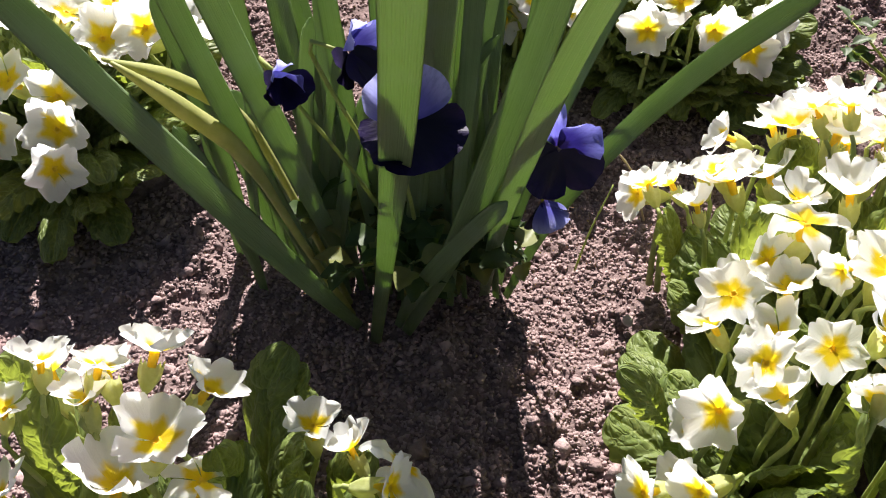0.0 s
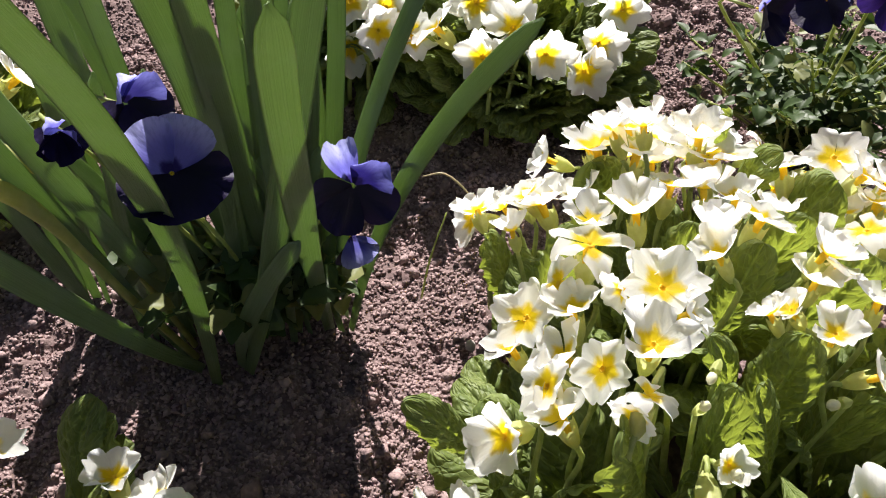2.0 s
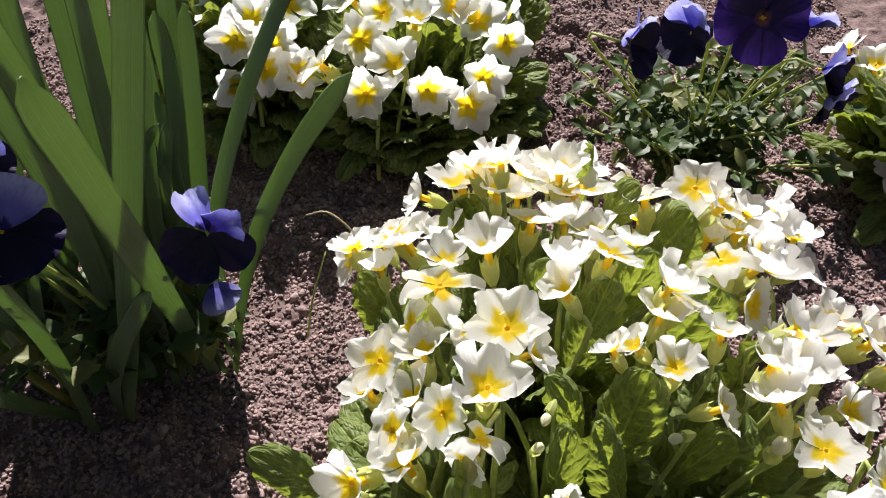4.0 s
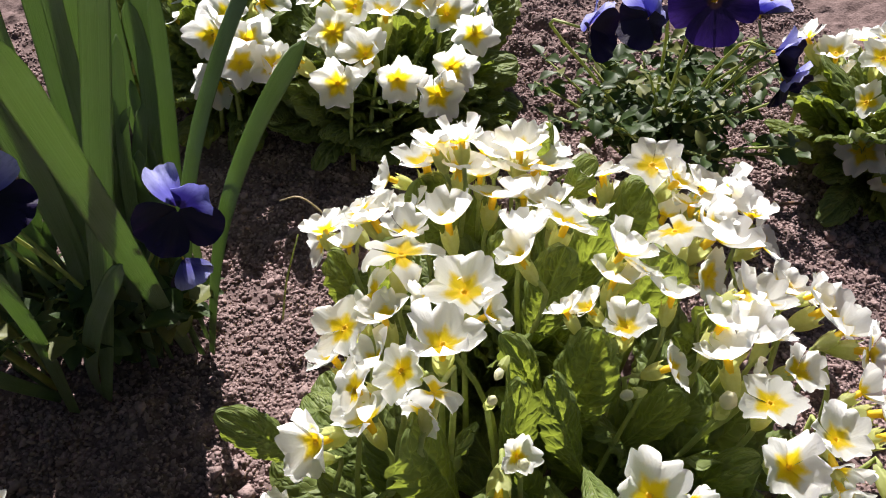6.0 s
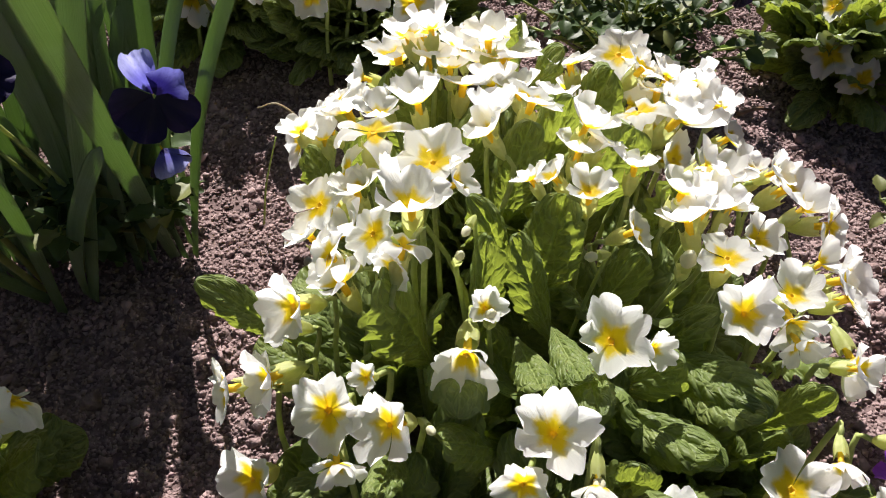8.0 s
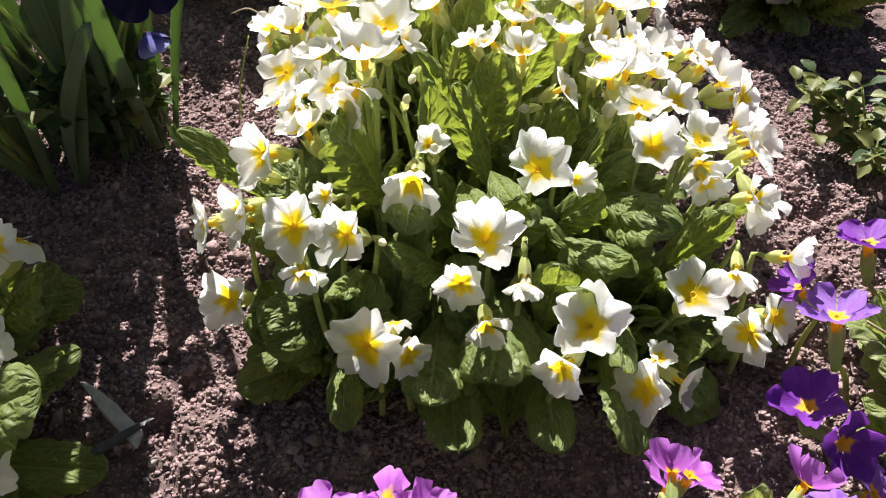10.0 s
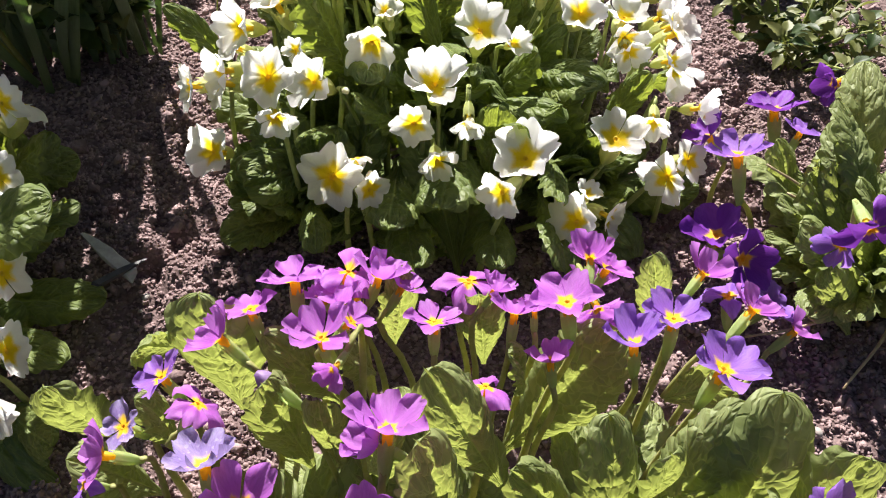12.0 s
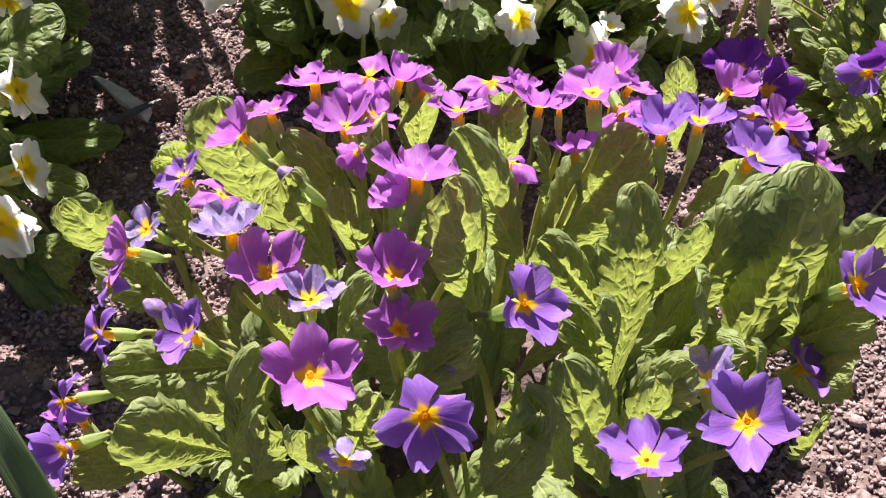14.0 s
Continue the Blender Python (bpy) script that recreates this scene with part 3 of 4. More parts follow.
    def leaves(self, rows, wide=0.030, crowns=None):
        """Rows of x, y, z in millimetres, the leaf's tip; each leaf rises from the nearest crown."""
        for row in rows:
            tip = Vector(row[:3]) / 1000
            cx, cy = min(crowns or [self.crown[:2]], key=lambda c: math.hypot(c[0] - tip.x, c[1] - tip.y))
            away = Vector((tip.x - cx, tip.y - cy, 0))
            rise = tip.z - ground_at(tip.x, tip.y)
            run = min(away.length * 0.9, max(0.050, 0.105 - 0.45 * rise) * self.rng.uniform(0.7, 1.3))
            foot = tip - away.normalized() * run - Vector((0, min(0.028, 0.30 * rise) * (1.0 if self.upright else min(1.0, max(0.0, (away.y + 0.02) / 0.04))), 0))
            root = Vector((foot.x, foot.y, ground_at(foot.x, foot.y) + 0.004))
            primrose_leaf(self.plant, self.base, root, tip, self.rng, self.leaf_tag, wide * self.rng.uniform(0.8, 1.15), self.rng.gauss(0, 0.35))

    def canopy(self, count, rx, ry, top, wide, crowns=None, x=None, y=None, shift=0.0):
        """Leaves whose tips fill a dome under the flowers."""
        rows = []
        for _ in range(count):
            a, r = self.rng.uniform(0, 6.2832), math.sqrt(self.rng.random())
            z = top * math.sqrt(max(0.02, 1 - (0.97 * r) ** 2)) * self.rng.uniform(0.78, 1.0)
            px = (x if x is not None else self.base[0]) + rx * r * math.cos(a)
            py = (y if y is not None else self.base[1]) + ry * r * math.sin(a)
            rows.append((1000 * px, 1000 * py, 1000 * (z + max(0.0, shift))))
        self.leaves(rows, wide, crowns)

    def rosette(self, x, y, z, count, reach, low=0.7, high=1.3, tag=None, wide=(0.028, 0.036)):
        leaf_ring(self.plant, self.base, (x, y, z), self.rng, count, reach, low, high, tag or self.leaf_tag, width=wide)

    def ring(self, *args, **more):
        leaf_ring(self.plant, self.base, self.crown, self.rng, *args, more.pop("tag", self.leaf_tag), **more)


# the large white cushion in the middle of the bed
w = Primrose(0.285, 0.255, "large cushion of white primroses with yellow eyes in bloom", "white", "green", 1, center=(0.29, 0.275, 0.045), radius=0.0185, nod=-0.32)
W_CROWNS = ((0.285, 0.235), (0.35, 0.28), (0.22, 0.28), (0.29, 0.36), (0.36, 0.20), (0.21, 0.19), (0.285, 0.15))
w.set_flowers([(252, 437, 137, 111, 73, 19.8), (270, 421, 144, 59, 61, 18.4), (289, 445, 134, 29, 50, 17.6), (269, 441, 147, 125, 62, 14.6),
        (316, 421, 138, 77, 67, 23.9), (307, 428, 147, 83, 71, 17), (357, 417, 130, 102, 59, 16.5), (392, 425, 127, -125, 77, 20.4),
        (400, 404, 131, -4, 53, 16.4), (184, 463, 57, -167, 19, 17.9), (217, 416, 115, 138, 58, 18.8), (209, 421, 118, 148, 50, 13.7),
        (226, 348, 152, 77, 65, 21), (287, 405, 133, 61, 58, 17.6)])
w.set_flowers([(315, 354, 155, 32, 68, 16.7), (315, 385, 140, 106, 65, 14.6), (291, 351, 151, 71, 57, 14.4), (338, 329, 154, 19, 62, 14),
        (347, 328, 143, 31, 52, 15), (384, 364, 129, 114, 72, 20.4), (411, 367, 118, -11, 59, 20.1), (408, 395, 118, 64, 64, 17.3),
        (419, 407, 119, 22, 60, 15.9), (462, 436, 74, -11, 58, 19.5), (484, 422, 47, -10, 41, 18.3), (408, 356, 96, -57, 34, 17), (253, 314, 155, -99, 88, 19.9),
        (211, 340, 134, 171, 41, 15.7)])
w.set_flowers([(236, 275, 166, -83, 86, 16.7), (193, 326, 125, -153, 56, 17.4), (195, 282, 131, 178, 38, 16.7), (217, 277, 148, -149, 50, 14.8),
        (174, 267, 115, -149, 32, 17), (328, 287, 146, 72, 87, 13.7), (314, 304, 144, 150, 48, 11.7), (301, 300, 148, 125, 44, 10.1),
        (419, 319, 112, 47, 71, 19.3), (454, 350, 84, 9, 59, 15.9), (465, 347, 82, -2, 51, 14.7), (471, 328, 86, -22, 51, 20.2), (490, 303, 75, -41, 29, 18.6),
        (427, 280, 100, -58, 56, 13.4)])
w.set_flowers([(386, 243, 132, 4, 81, 15.9), (377, 272, 131, 108, 57, 15.9), (397, 291, 119, 30, 61, 16.7), (350, 274, 127, -13, 33, 13.5),
        (228, 252, 163, 61, 56, 13.8), (223, 248, 155, -130, 4, 11.4), (262, 301, 151, -11, 40, 12.2), (235, 319, 150, -164, -2, 10.7),
        (232, 370, 146, 92, 76, 13.9), (315, 207, 130, -92, 70, 18.1), (338, 209, 116, -62, 43, 9), (381, 211, 129, -90, 56, 16.5),
        (423, 234, 106, -18, 82, 16.5), (420, 213, 94, -89, 1, 13.4)])
w.set_flowers([(471, 247, 78, -22, 40, 17.8), (437, 189, 101, -45, 35, 11.8), (186, 199, 123, -121, 44, 17.9), (211, 186, 125, -146, 46, 16.3),
        (204, 205, 135, -143, 44, 7.3), (278, 169, 124, -117, 70, 18.1), (263, 157, 108, -120, 35, 13), (145, 202, 71, -134, 40, 16.8),
        (157, 241, 93, -169, 26, 16.9), (138, 238, 96, -166, 16, 15.3), (186, 182, 106, -94, 4, 12.2), (212, 143, 90, -121, 34, 19.6),
        (232, 141, 77, -65, 24, 11.8), (228, 151, 94, 72, 66, 8.5)])
w.set_flowers([(273, 141, 91, -96, 8, 11.5), (294, 151, 108, -104, -24, 10.2), (322, 127, 95, -118, 66, 20.6), (304, 111, 87, -140, 12, 14.4),
        (354, 113, 49, -156, 37, 17), (375, 114, 48, -53, 2, 12.4), (363, 124, 60, -3, 75, 9.2), (386, 144, 83, -81, 74, 18.7), (413, 151, 86, -113, -5, 10.9),
        (421, 133, 54, -149, 5, 17.7), (432, 132, 66, -60, 38, 14.2), (454, 210, 75, -89, -6, 15.5), (443, 152, 90, -45, 27, 12),
        (420, 223, 98, -89, -5, 16.4)])
w.set_flowers([(478, 264, 72, -35, 38, 18.1), (159, 232, 108, -155, 17, 14.9)])
w.set_buds([(254, 252, 151, -56, 71, 5.1), (260, 263, 157, -127, -8, 5.4), (325, 263, 125, -164, 17, 6.4), (371, 253, 122, -58, 82, 9.2),
        (264, 228, 134, -85, 77, 6.9), (228, 186, 116, -67, 22, 5.1), (295, 152, 108, -104, -12, 6.4)])
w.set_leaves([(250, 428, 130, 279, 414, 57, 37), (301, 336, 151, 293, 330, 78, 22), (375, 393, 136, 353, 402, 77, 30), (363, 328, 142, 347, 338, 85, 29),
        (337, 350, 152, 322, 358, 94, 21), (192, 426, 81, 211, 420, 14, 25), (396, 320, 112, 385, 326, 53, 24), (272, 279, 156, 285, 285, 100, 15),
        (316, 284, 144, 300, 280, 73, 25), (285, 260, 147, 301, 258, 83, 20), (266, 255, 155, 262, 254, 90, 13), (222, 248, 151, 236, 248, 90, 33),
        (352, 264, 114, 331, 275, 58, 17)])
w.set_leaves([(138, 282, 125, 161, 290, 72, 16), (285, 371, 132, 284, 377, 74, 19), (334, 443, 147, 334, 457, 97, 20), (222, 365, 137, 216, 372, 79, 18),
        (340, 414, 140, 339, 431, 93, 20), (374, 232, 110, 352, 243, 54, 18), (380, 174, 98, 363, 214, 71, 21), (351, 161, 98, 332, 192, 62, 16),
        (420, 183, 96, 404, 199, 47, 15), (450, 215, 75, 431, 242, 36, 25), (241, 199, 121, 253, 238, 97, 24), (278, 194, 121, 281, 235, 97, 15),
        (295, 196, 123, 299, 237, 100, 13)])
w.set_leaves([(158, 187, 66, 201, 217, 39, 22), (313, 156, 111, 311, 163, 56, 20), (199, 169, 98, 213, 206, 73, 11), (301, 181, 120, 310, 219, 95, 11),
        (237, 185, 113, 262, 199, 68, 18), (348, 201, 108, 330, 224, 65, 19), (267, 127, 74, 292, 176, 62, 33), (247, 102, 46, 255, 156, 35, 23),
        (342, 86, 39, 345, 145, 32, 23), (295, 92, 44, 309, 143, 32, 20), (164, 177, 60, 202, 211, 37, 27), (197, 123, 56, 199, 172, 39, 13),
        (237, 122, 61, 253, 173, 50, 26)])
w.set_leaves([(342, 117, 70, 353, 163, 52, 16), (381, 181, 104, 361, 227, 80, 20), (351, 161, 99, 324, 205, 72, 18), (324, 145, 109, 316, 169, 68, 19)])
w.flower(250, 214, 127, (-0.25, -0.85, 0.15), 1.0, state="cup")
w.flower(262, 232, 136, (0.10, -0.50, 0.85), 0.55, state="cup")
w.crowd(40, 0.0145)
# the far slope of the cushion, turned to the sun
w.flowers([(278, 489, 108), (232, 470, 100), (335, 470, 112), (365, 455, 108), (320, 490, 96), (214, 450, 88), (400, 450, 92), (430, 430, 80), (300, 468, 118), (255, 462, 114)], size=0.95)
w.canopy(90, 0.155, 0.155, 0.124, 0.040, W_CROWNS, 0.295, 0.28)
w.canopy(50, 0.13, 0.10, 0.128, 0.038, W_CROWNS, 0.305, 0.385)
w.canopy(26, 0.065, 0.055, 0.065, 0.034, ((0.38, 0.19),), 0.400, 0.170)
w.canopy(22, 0.050, 0.055, 0.075, 0.034, ((0.20, 0.20),), 0.185, 0.205)
w.ring(14, (0.10, 0.13), 0.10, 0.4)

# the mauve cushion at the near edge
p = Primrose(0.235, -0.075, "broad clump of mauve primroses with large crinkled leaves", "purple", "light", 2, center=(0.235, -0.085, 0.05), radius=0.0166, nod=-0.02, tired=0.18)
P_CROWNS = ((0.225, -0.07), (0.285, -0.10), (0.145, -0.06), (0.18, -0.125), (0.31, -0.14))
p.set_flowers([(182, 41, 124, 83, 62, 15.5), (207, 43, 121, 64, 61, 17.1), (220, 33, 125, 42, 52, 11.9), (230, 29, 120, 28, 48, 10.7),
        (236, -11, 143, 77, 60, 12.3), (260, 22, 125, 53, 68, 16.2), (268, 9, 131, 30, 47, 8), (284, -2, 125, 78, 55, 8.3), (294, -12, 141, 103, 71, 15.5),
        (343, 46, 84, 20, 61, 13.6), (318, 3, 110, -85, -7, 12.1), (247, -50, 149, 78, 56, 12.5), (282, -30, 126, 88, 55, 10.2), (189, -5, 139, 121, 69, 14.2)])
p.set_flowers([(192, -24, 142, -129, 5, 8.3), (203, 5, 133, 14, 44, 11.1), (205, -78, 181, 64, 64, 13.1), (201, -78, 172, 156, 34, 9.6),
        (160, 33, 119, 115, 67, 13), (135, -13, 120, 22, 48, 13.1), (150, -72, 138, -19, 80, 14.4), (191, -102, 163, 46, 84, 12),
        (190, -114, 150, -58, 80, 12.1), (160, -128, 156, -49, 75, 14.8)])
p.set_flowers([(317, -34, 133, 90, 67, 13.2), (350, -11, 111, 71, 73, 14.6), (405, 23, 71, 88, 62, 15.3), (460, 47, 17, -16, 59, 15.7),
        (350, -53, 130, 19, 71, 16.6), (117, 15, 105, 147, 61, 12.8), (229, -122, 163, -34, 50, 13.5), (191, -148, 154, -86, 40, 13.9),
        (118, -80, 121, 178, 62, 12.5), (81, -59, 103, -171, 32, 12.2), (58, -68, 75, -163, 30, 12.7), (57, -86, 69, -149, 33, 13.4),
        (296, -162, 128, -165, 70, 16), (344, -133, 95, -6, 53, 12.2)], "violet")
p.set_flowers([(358, -122, 131, -61, 64, 13.6), (254, -172, 142, 112, 62, 13.6), (78, -17, 81, -174, 40, 9.9)], "violet")
p.set_flowers([(96, 5, 87, -166, 62, 11.7), (140, -56, 145, 84, 63, 13.5), (164, -94, 148, 30, 80, 10.6), (292, -141, 121, 122, 64, 12.8),
        (165, -149, 137, 67, 63, 8)], "pale")
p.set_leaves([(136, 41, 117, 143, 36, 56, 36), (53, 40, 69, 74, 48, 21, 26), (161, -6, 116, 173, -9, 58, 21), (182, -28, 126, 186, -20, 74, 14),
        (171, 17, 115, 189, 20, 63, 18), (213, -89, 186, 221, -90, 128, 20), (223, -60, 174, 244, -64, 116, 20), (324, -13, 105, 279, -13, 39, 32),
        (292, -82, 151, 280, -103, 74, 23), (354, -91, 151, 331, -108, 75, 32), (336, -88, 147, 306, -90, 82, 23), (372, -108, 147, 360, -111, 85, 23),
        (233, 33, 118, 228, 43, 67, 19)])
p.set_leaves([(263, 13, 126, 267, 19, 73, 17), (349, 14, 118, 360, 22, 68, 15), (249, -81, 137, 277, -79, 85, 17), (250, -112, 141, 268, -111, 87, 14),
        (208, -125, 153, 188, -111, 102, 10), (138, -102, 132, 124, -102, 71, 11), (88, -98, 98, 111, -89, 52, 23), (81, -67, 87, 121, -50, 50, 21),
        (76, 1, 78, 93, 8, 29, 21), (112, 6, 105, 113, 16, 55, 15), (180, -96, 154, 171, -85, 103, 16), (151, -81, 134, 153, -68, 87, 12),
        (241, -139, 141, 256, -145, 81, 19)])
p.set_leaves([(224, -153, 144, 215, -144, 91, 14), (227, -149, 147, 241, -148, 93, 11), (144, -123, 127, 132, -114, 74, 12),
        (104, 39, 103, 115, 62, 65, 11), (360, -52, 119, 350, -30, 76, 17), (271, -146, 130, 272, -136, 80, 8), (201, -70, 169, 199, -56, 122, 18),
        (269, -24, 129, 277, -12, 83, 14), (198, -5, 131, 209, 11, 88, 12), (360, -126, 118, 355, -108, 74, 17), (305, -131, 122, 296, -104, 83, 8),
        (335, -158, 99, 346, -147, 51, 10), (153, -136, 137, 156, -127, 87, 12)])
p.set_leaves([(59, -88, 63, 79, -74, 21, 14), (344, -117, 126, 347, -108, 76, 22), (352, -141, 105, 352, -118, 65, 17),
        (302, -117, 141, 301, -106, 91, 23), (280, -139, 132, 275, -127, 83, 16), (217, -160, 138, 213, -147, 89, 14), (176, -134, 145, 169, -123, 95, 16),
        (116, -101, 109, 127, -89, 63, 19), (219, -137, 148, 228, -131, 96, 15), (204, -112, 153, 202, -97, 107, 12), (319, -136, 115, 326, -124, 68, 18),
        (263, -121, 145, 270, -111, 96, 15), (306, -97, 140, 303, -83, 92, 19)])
p.crowd(13, 0.0160)
p.buds([(100, -40, 85), (165, -5, 112), (205, -128, 140)])
p.canopy(44, 0.160, 0.105, 0.088, 0.034, P_CROWNS, 0.235, -0.065)
p.ring(10, (0.10, 0.13), 0.10, 0.5)

# white plant at the near corner of the bed, beside the wood splinter
l = Primrose(-0.055, 0.185, "white primrose plant with yellow eyes beside the wood splinter", "white", "green", 3, radius=0.0185)
l.set_flowers([(-121, 282, 141, 91, 56, 12.6), (-95, 278, 142, 69, 43, 13.3), (-72, 283, 145, 72, 41, 15.8), (-50, 271, 134, 43, 41, 15.8),
        (-65, 243, 141, 42, 73, 18.5), (-87, 239, 112, 55, 66, 19.5), (-52, 241, 109, 33, 51, 18.6), (-11, 282, 83, 97, 76, 15.2), (32, 258, 86, 46, 48, 20.2),
        (6, 280, 64, 127, 41, 12.9), (-136, 267, 128, 63, 69, 11), (-101, 268, 134, 106, 63, 13.1)])
l.flowers([(-111, 306, 95), (-140, 310, 90), (8, 150, 96), (-20, 150, 125), (-100, 180, 120), (-60, 110, 105), (5, 95, 95), (-140, 240, 100), (20, 50, 60)])
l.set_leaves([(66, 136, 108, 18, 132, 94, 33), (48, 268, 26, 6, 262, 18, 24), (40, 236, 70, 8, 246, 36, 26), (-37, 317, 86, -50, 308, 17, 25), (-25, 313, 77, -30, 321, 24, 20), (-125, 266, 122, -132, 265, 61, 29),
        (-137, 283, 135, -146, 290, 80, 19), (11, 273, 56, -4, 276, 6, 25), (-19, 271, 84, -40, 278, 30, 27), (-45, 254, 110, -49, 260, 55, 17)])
for place in ((36, 109, 91), (33, 76, 68), (30, 177, 98), (27, 241, 100)):
    l.flower(*place, (0.9, -0.15, 0.30), 0.95)
l.leaves([(-33, 320, 80), (-133, 278, 100), (-18, 318, 62), (-41, 264, 100), (14, 243, 100), (-15, 244, 100), (-160, 328, 70), (49, 197, 60),
          (30, 241, 50), (66, 140, 26), (48, 205, 52), (45, 178, 52), (41, 38, 30), (33, 268, 60), (-100, 300, 85), (20, 110, 60), (45, 90, 40), (30, 20, 20)])
l.canopy(36, 0.085, 0.13, 0.10, 0.034, ((-0.05, 0.24), (-0.05, 0.12), (-0.09, 0.18)))
l.ring(12, (0.07, 0.09), 0.15, 0.6)
l.ring(8, (0.08, 0.10), 0.5, 1.1)

# white plant behind the daffodils
u = Primrose(-0.215, 0.575, "white primrose plant with yellow eyes behind the daffodils", "white", "green", 4, radius=0.0225)
u.flowers([(-192, 524, 90), (-190, 503, 80), (-191, 482, 65), (-164, 555, 113), (-136, 560, 118), (-189, 572, 122), (-161, 585, 122), (-216, 564, 120),
           (-225, 535, 95), (-235, 510, 75), (-250, 560, 110), (-120, 590, 100), (-180, 620, 110), (-240, 610, 110)])
u.leaves([(-164, 464, 22), (-209, 480, 24), (-175, 470, 45), (-135, 500, 50), (-110, 540, 60), (-230, 470, 30), (-120, 600, 60)])
u.canopy(50, 0.105, 0.09, 0.110, 0.036)
# taller leaves added behind, only to cast shade on the soil in front
u.canopy(40, 0.11, 0.06, 0.160, 0.040, None, -0.200, 0.650)
u.ring(14, (0.10, 0.14), 0.05, 0.6)

# white plants at the back of the bed
b = Primrose(0.255, 0.675, "white primrose plant in bloom at the back of the bed", "white", "green", 6, radius=0.0225, aim=0.05)
b.flowers([(208, 640, 110), (207, 590, 96), (230, 601, 112), (251, 580, 102), (282, 660, 120), (318, 626, 106), (295, 600, 95), (281, 580, 85),
           (300, 650, 112), (205, 680, 120), (250, 640, 125), (330, 670, 95), (260, 700, 120), (176, 632, 96), (228, 660, 120)])
b.leaves([(256, 620, 26), (222, 618, 30), (338, 640, 40), (300, 610, 40), (190, 630, 40), (270, 640, 80), (345, 690, 40)])
b.canopy(80, 0.12, 0.095, 0.130, 0.038)
b.ring(16, (0.08, 0.12), 0.05, 0.7)
# invented taller leaves behind the plant, there to lengthen its shadow
b.canopy(50, 0.13, 0.06, 0.165, 0.040, None, 0.265, 0.735)
b.rosette(0.25, 0.63, 0.02, 8, (0.05, 0.07), 0.4, 1.2)
# front leaves made denser so that they shade the soil
b.canopy(36, 0.10, 0.045, 0.092, 0.034, None, 0.26, 0.62)
b2 = Primrose(0.115, 0.715, "white primrose plant in bloom behind the daffodil blades", "white", "green", 7, radius=0.0225, aim=0.05)
b2.flowers([(126, 680, 110), (133, 641, 90), (113, 668, 100), (111, 655, 66), (159, 640, 84), (155, 695, 112), (80, 712, 92), (28, 700, 60), (140, 660, 98), (95, 735, 100)])
b2.canopy(60, 0.105, 0.085, 0.125, 0.038)
# both added for shade: denser leaves in front, invented taller ones behind
b2.canopy(24, 0.09, 0.045, 0.085, 0.032, None, 0.13, 0.665)
b2.canopy(50, 0.12, 0.06, 0.165, 0.040, None, 0.115, 0.755)
b2.ring(10, (0.07, 0.10), 0.1, 0.7)

# white plant at the far corner
k = Primrose(0.675, 0.57, "white primrose plant in bloom beside the dark pansies", "white", "green", 8, radius=0.0215, aim=0.0)
k.flowers([(617, 640, 66), (637, 622, 60), (668, 628, 66), (633, 558, 54), (641, 615, 36), (622, 590, 10), (619, 522, 34), (668, 600, 84),
           (690, 560, 75), (640, 500, 20), (700, 610, 80), (660, 530, 60), (720, 540, 50), (650, 580, 80), (680, 500, 40)])
k.leaves([(612, 570, 26), (610, 545, 12), (625, 515, -5), (640, 490, -10), (620, 600, 20)])
k.canopy(60, 0.10, 0.10, 0.105, 0.036)
k.ring(14, (0.09, 0.12), 0.1, 0.7)

# deep violet plant beside the white cushion
r = Primrose(0.535, 0.075, "violet primrose plant with upright leaves and spent stalks", "deep", "light", 9, radius=0.0165, aim=0.03)
r.set_flowers([(441, 64, 46, -84, 40, 18.9), (437, 89, 42, 156, 78, 19.6), (450, 144, 73, 131, 46, 14.4), (524, 184, 50, 97, 65, 20.9),
        (574, 193, 57, -171, -2, 15.9), (492, 37, 87, -110, 13, 17.8)])
r.set_flowers([(455, 117, 80, 100, 66, 19.7), (522, 149, 58, 30, 58, 13.4), (494, 51, 59, -167, 12, 13.9)], "violet")
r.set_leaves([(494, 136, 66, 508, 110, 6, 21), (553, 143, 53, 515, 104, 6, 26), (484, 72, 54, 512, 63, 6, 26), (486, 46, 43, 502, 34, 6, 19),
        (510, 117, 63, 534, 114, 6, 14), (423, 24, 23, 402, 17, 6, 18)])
r.leaves([(522, 117, 92), (560, 161, 100), (488, 82, 52), (490, 55, 42), (488, 137, 70), (524, 76, 82), (499, 106, 56), (560, 90, 110),
          (540, 130, 100), (590, 110, 90), (520, 20, 60), (580, 30, 70), (560, 60, 95), (610, 90, 60)], 0.036)
r.canopy(26, 0.070, 0.080, 0.080, 0.033)


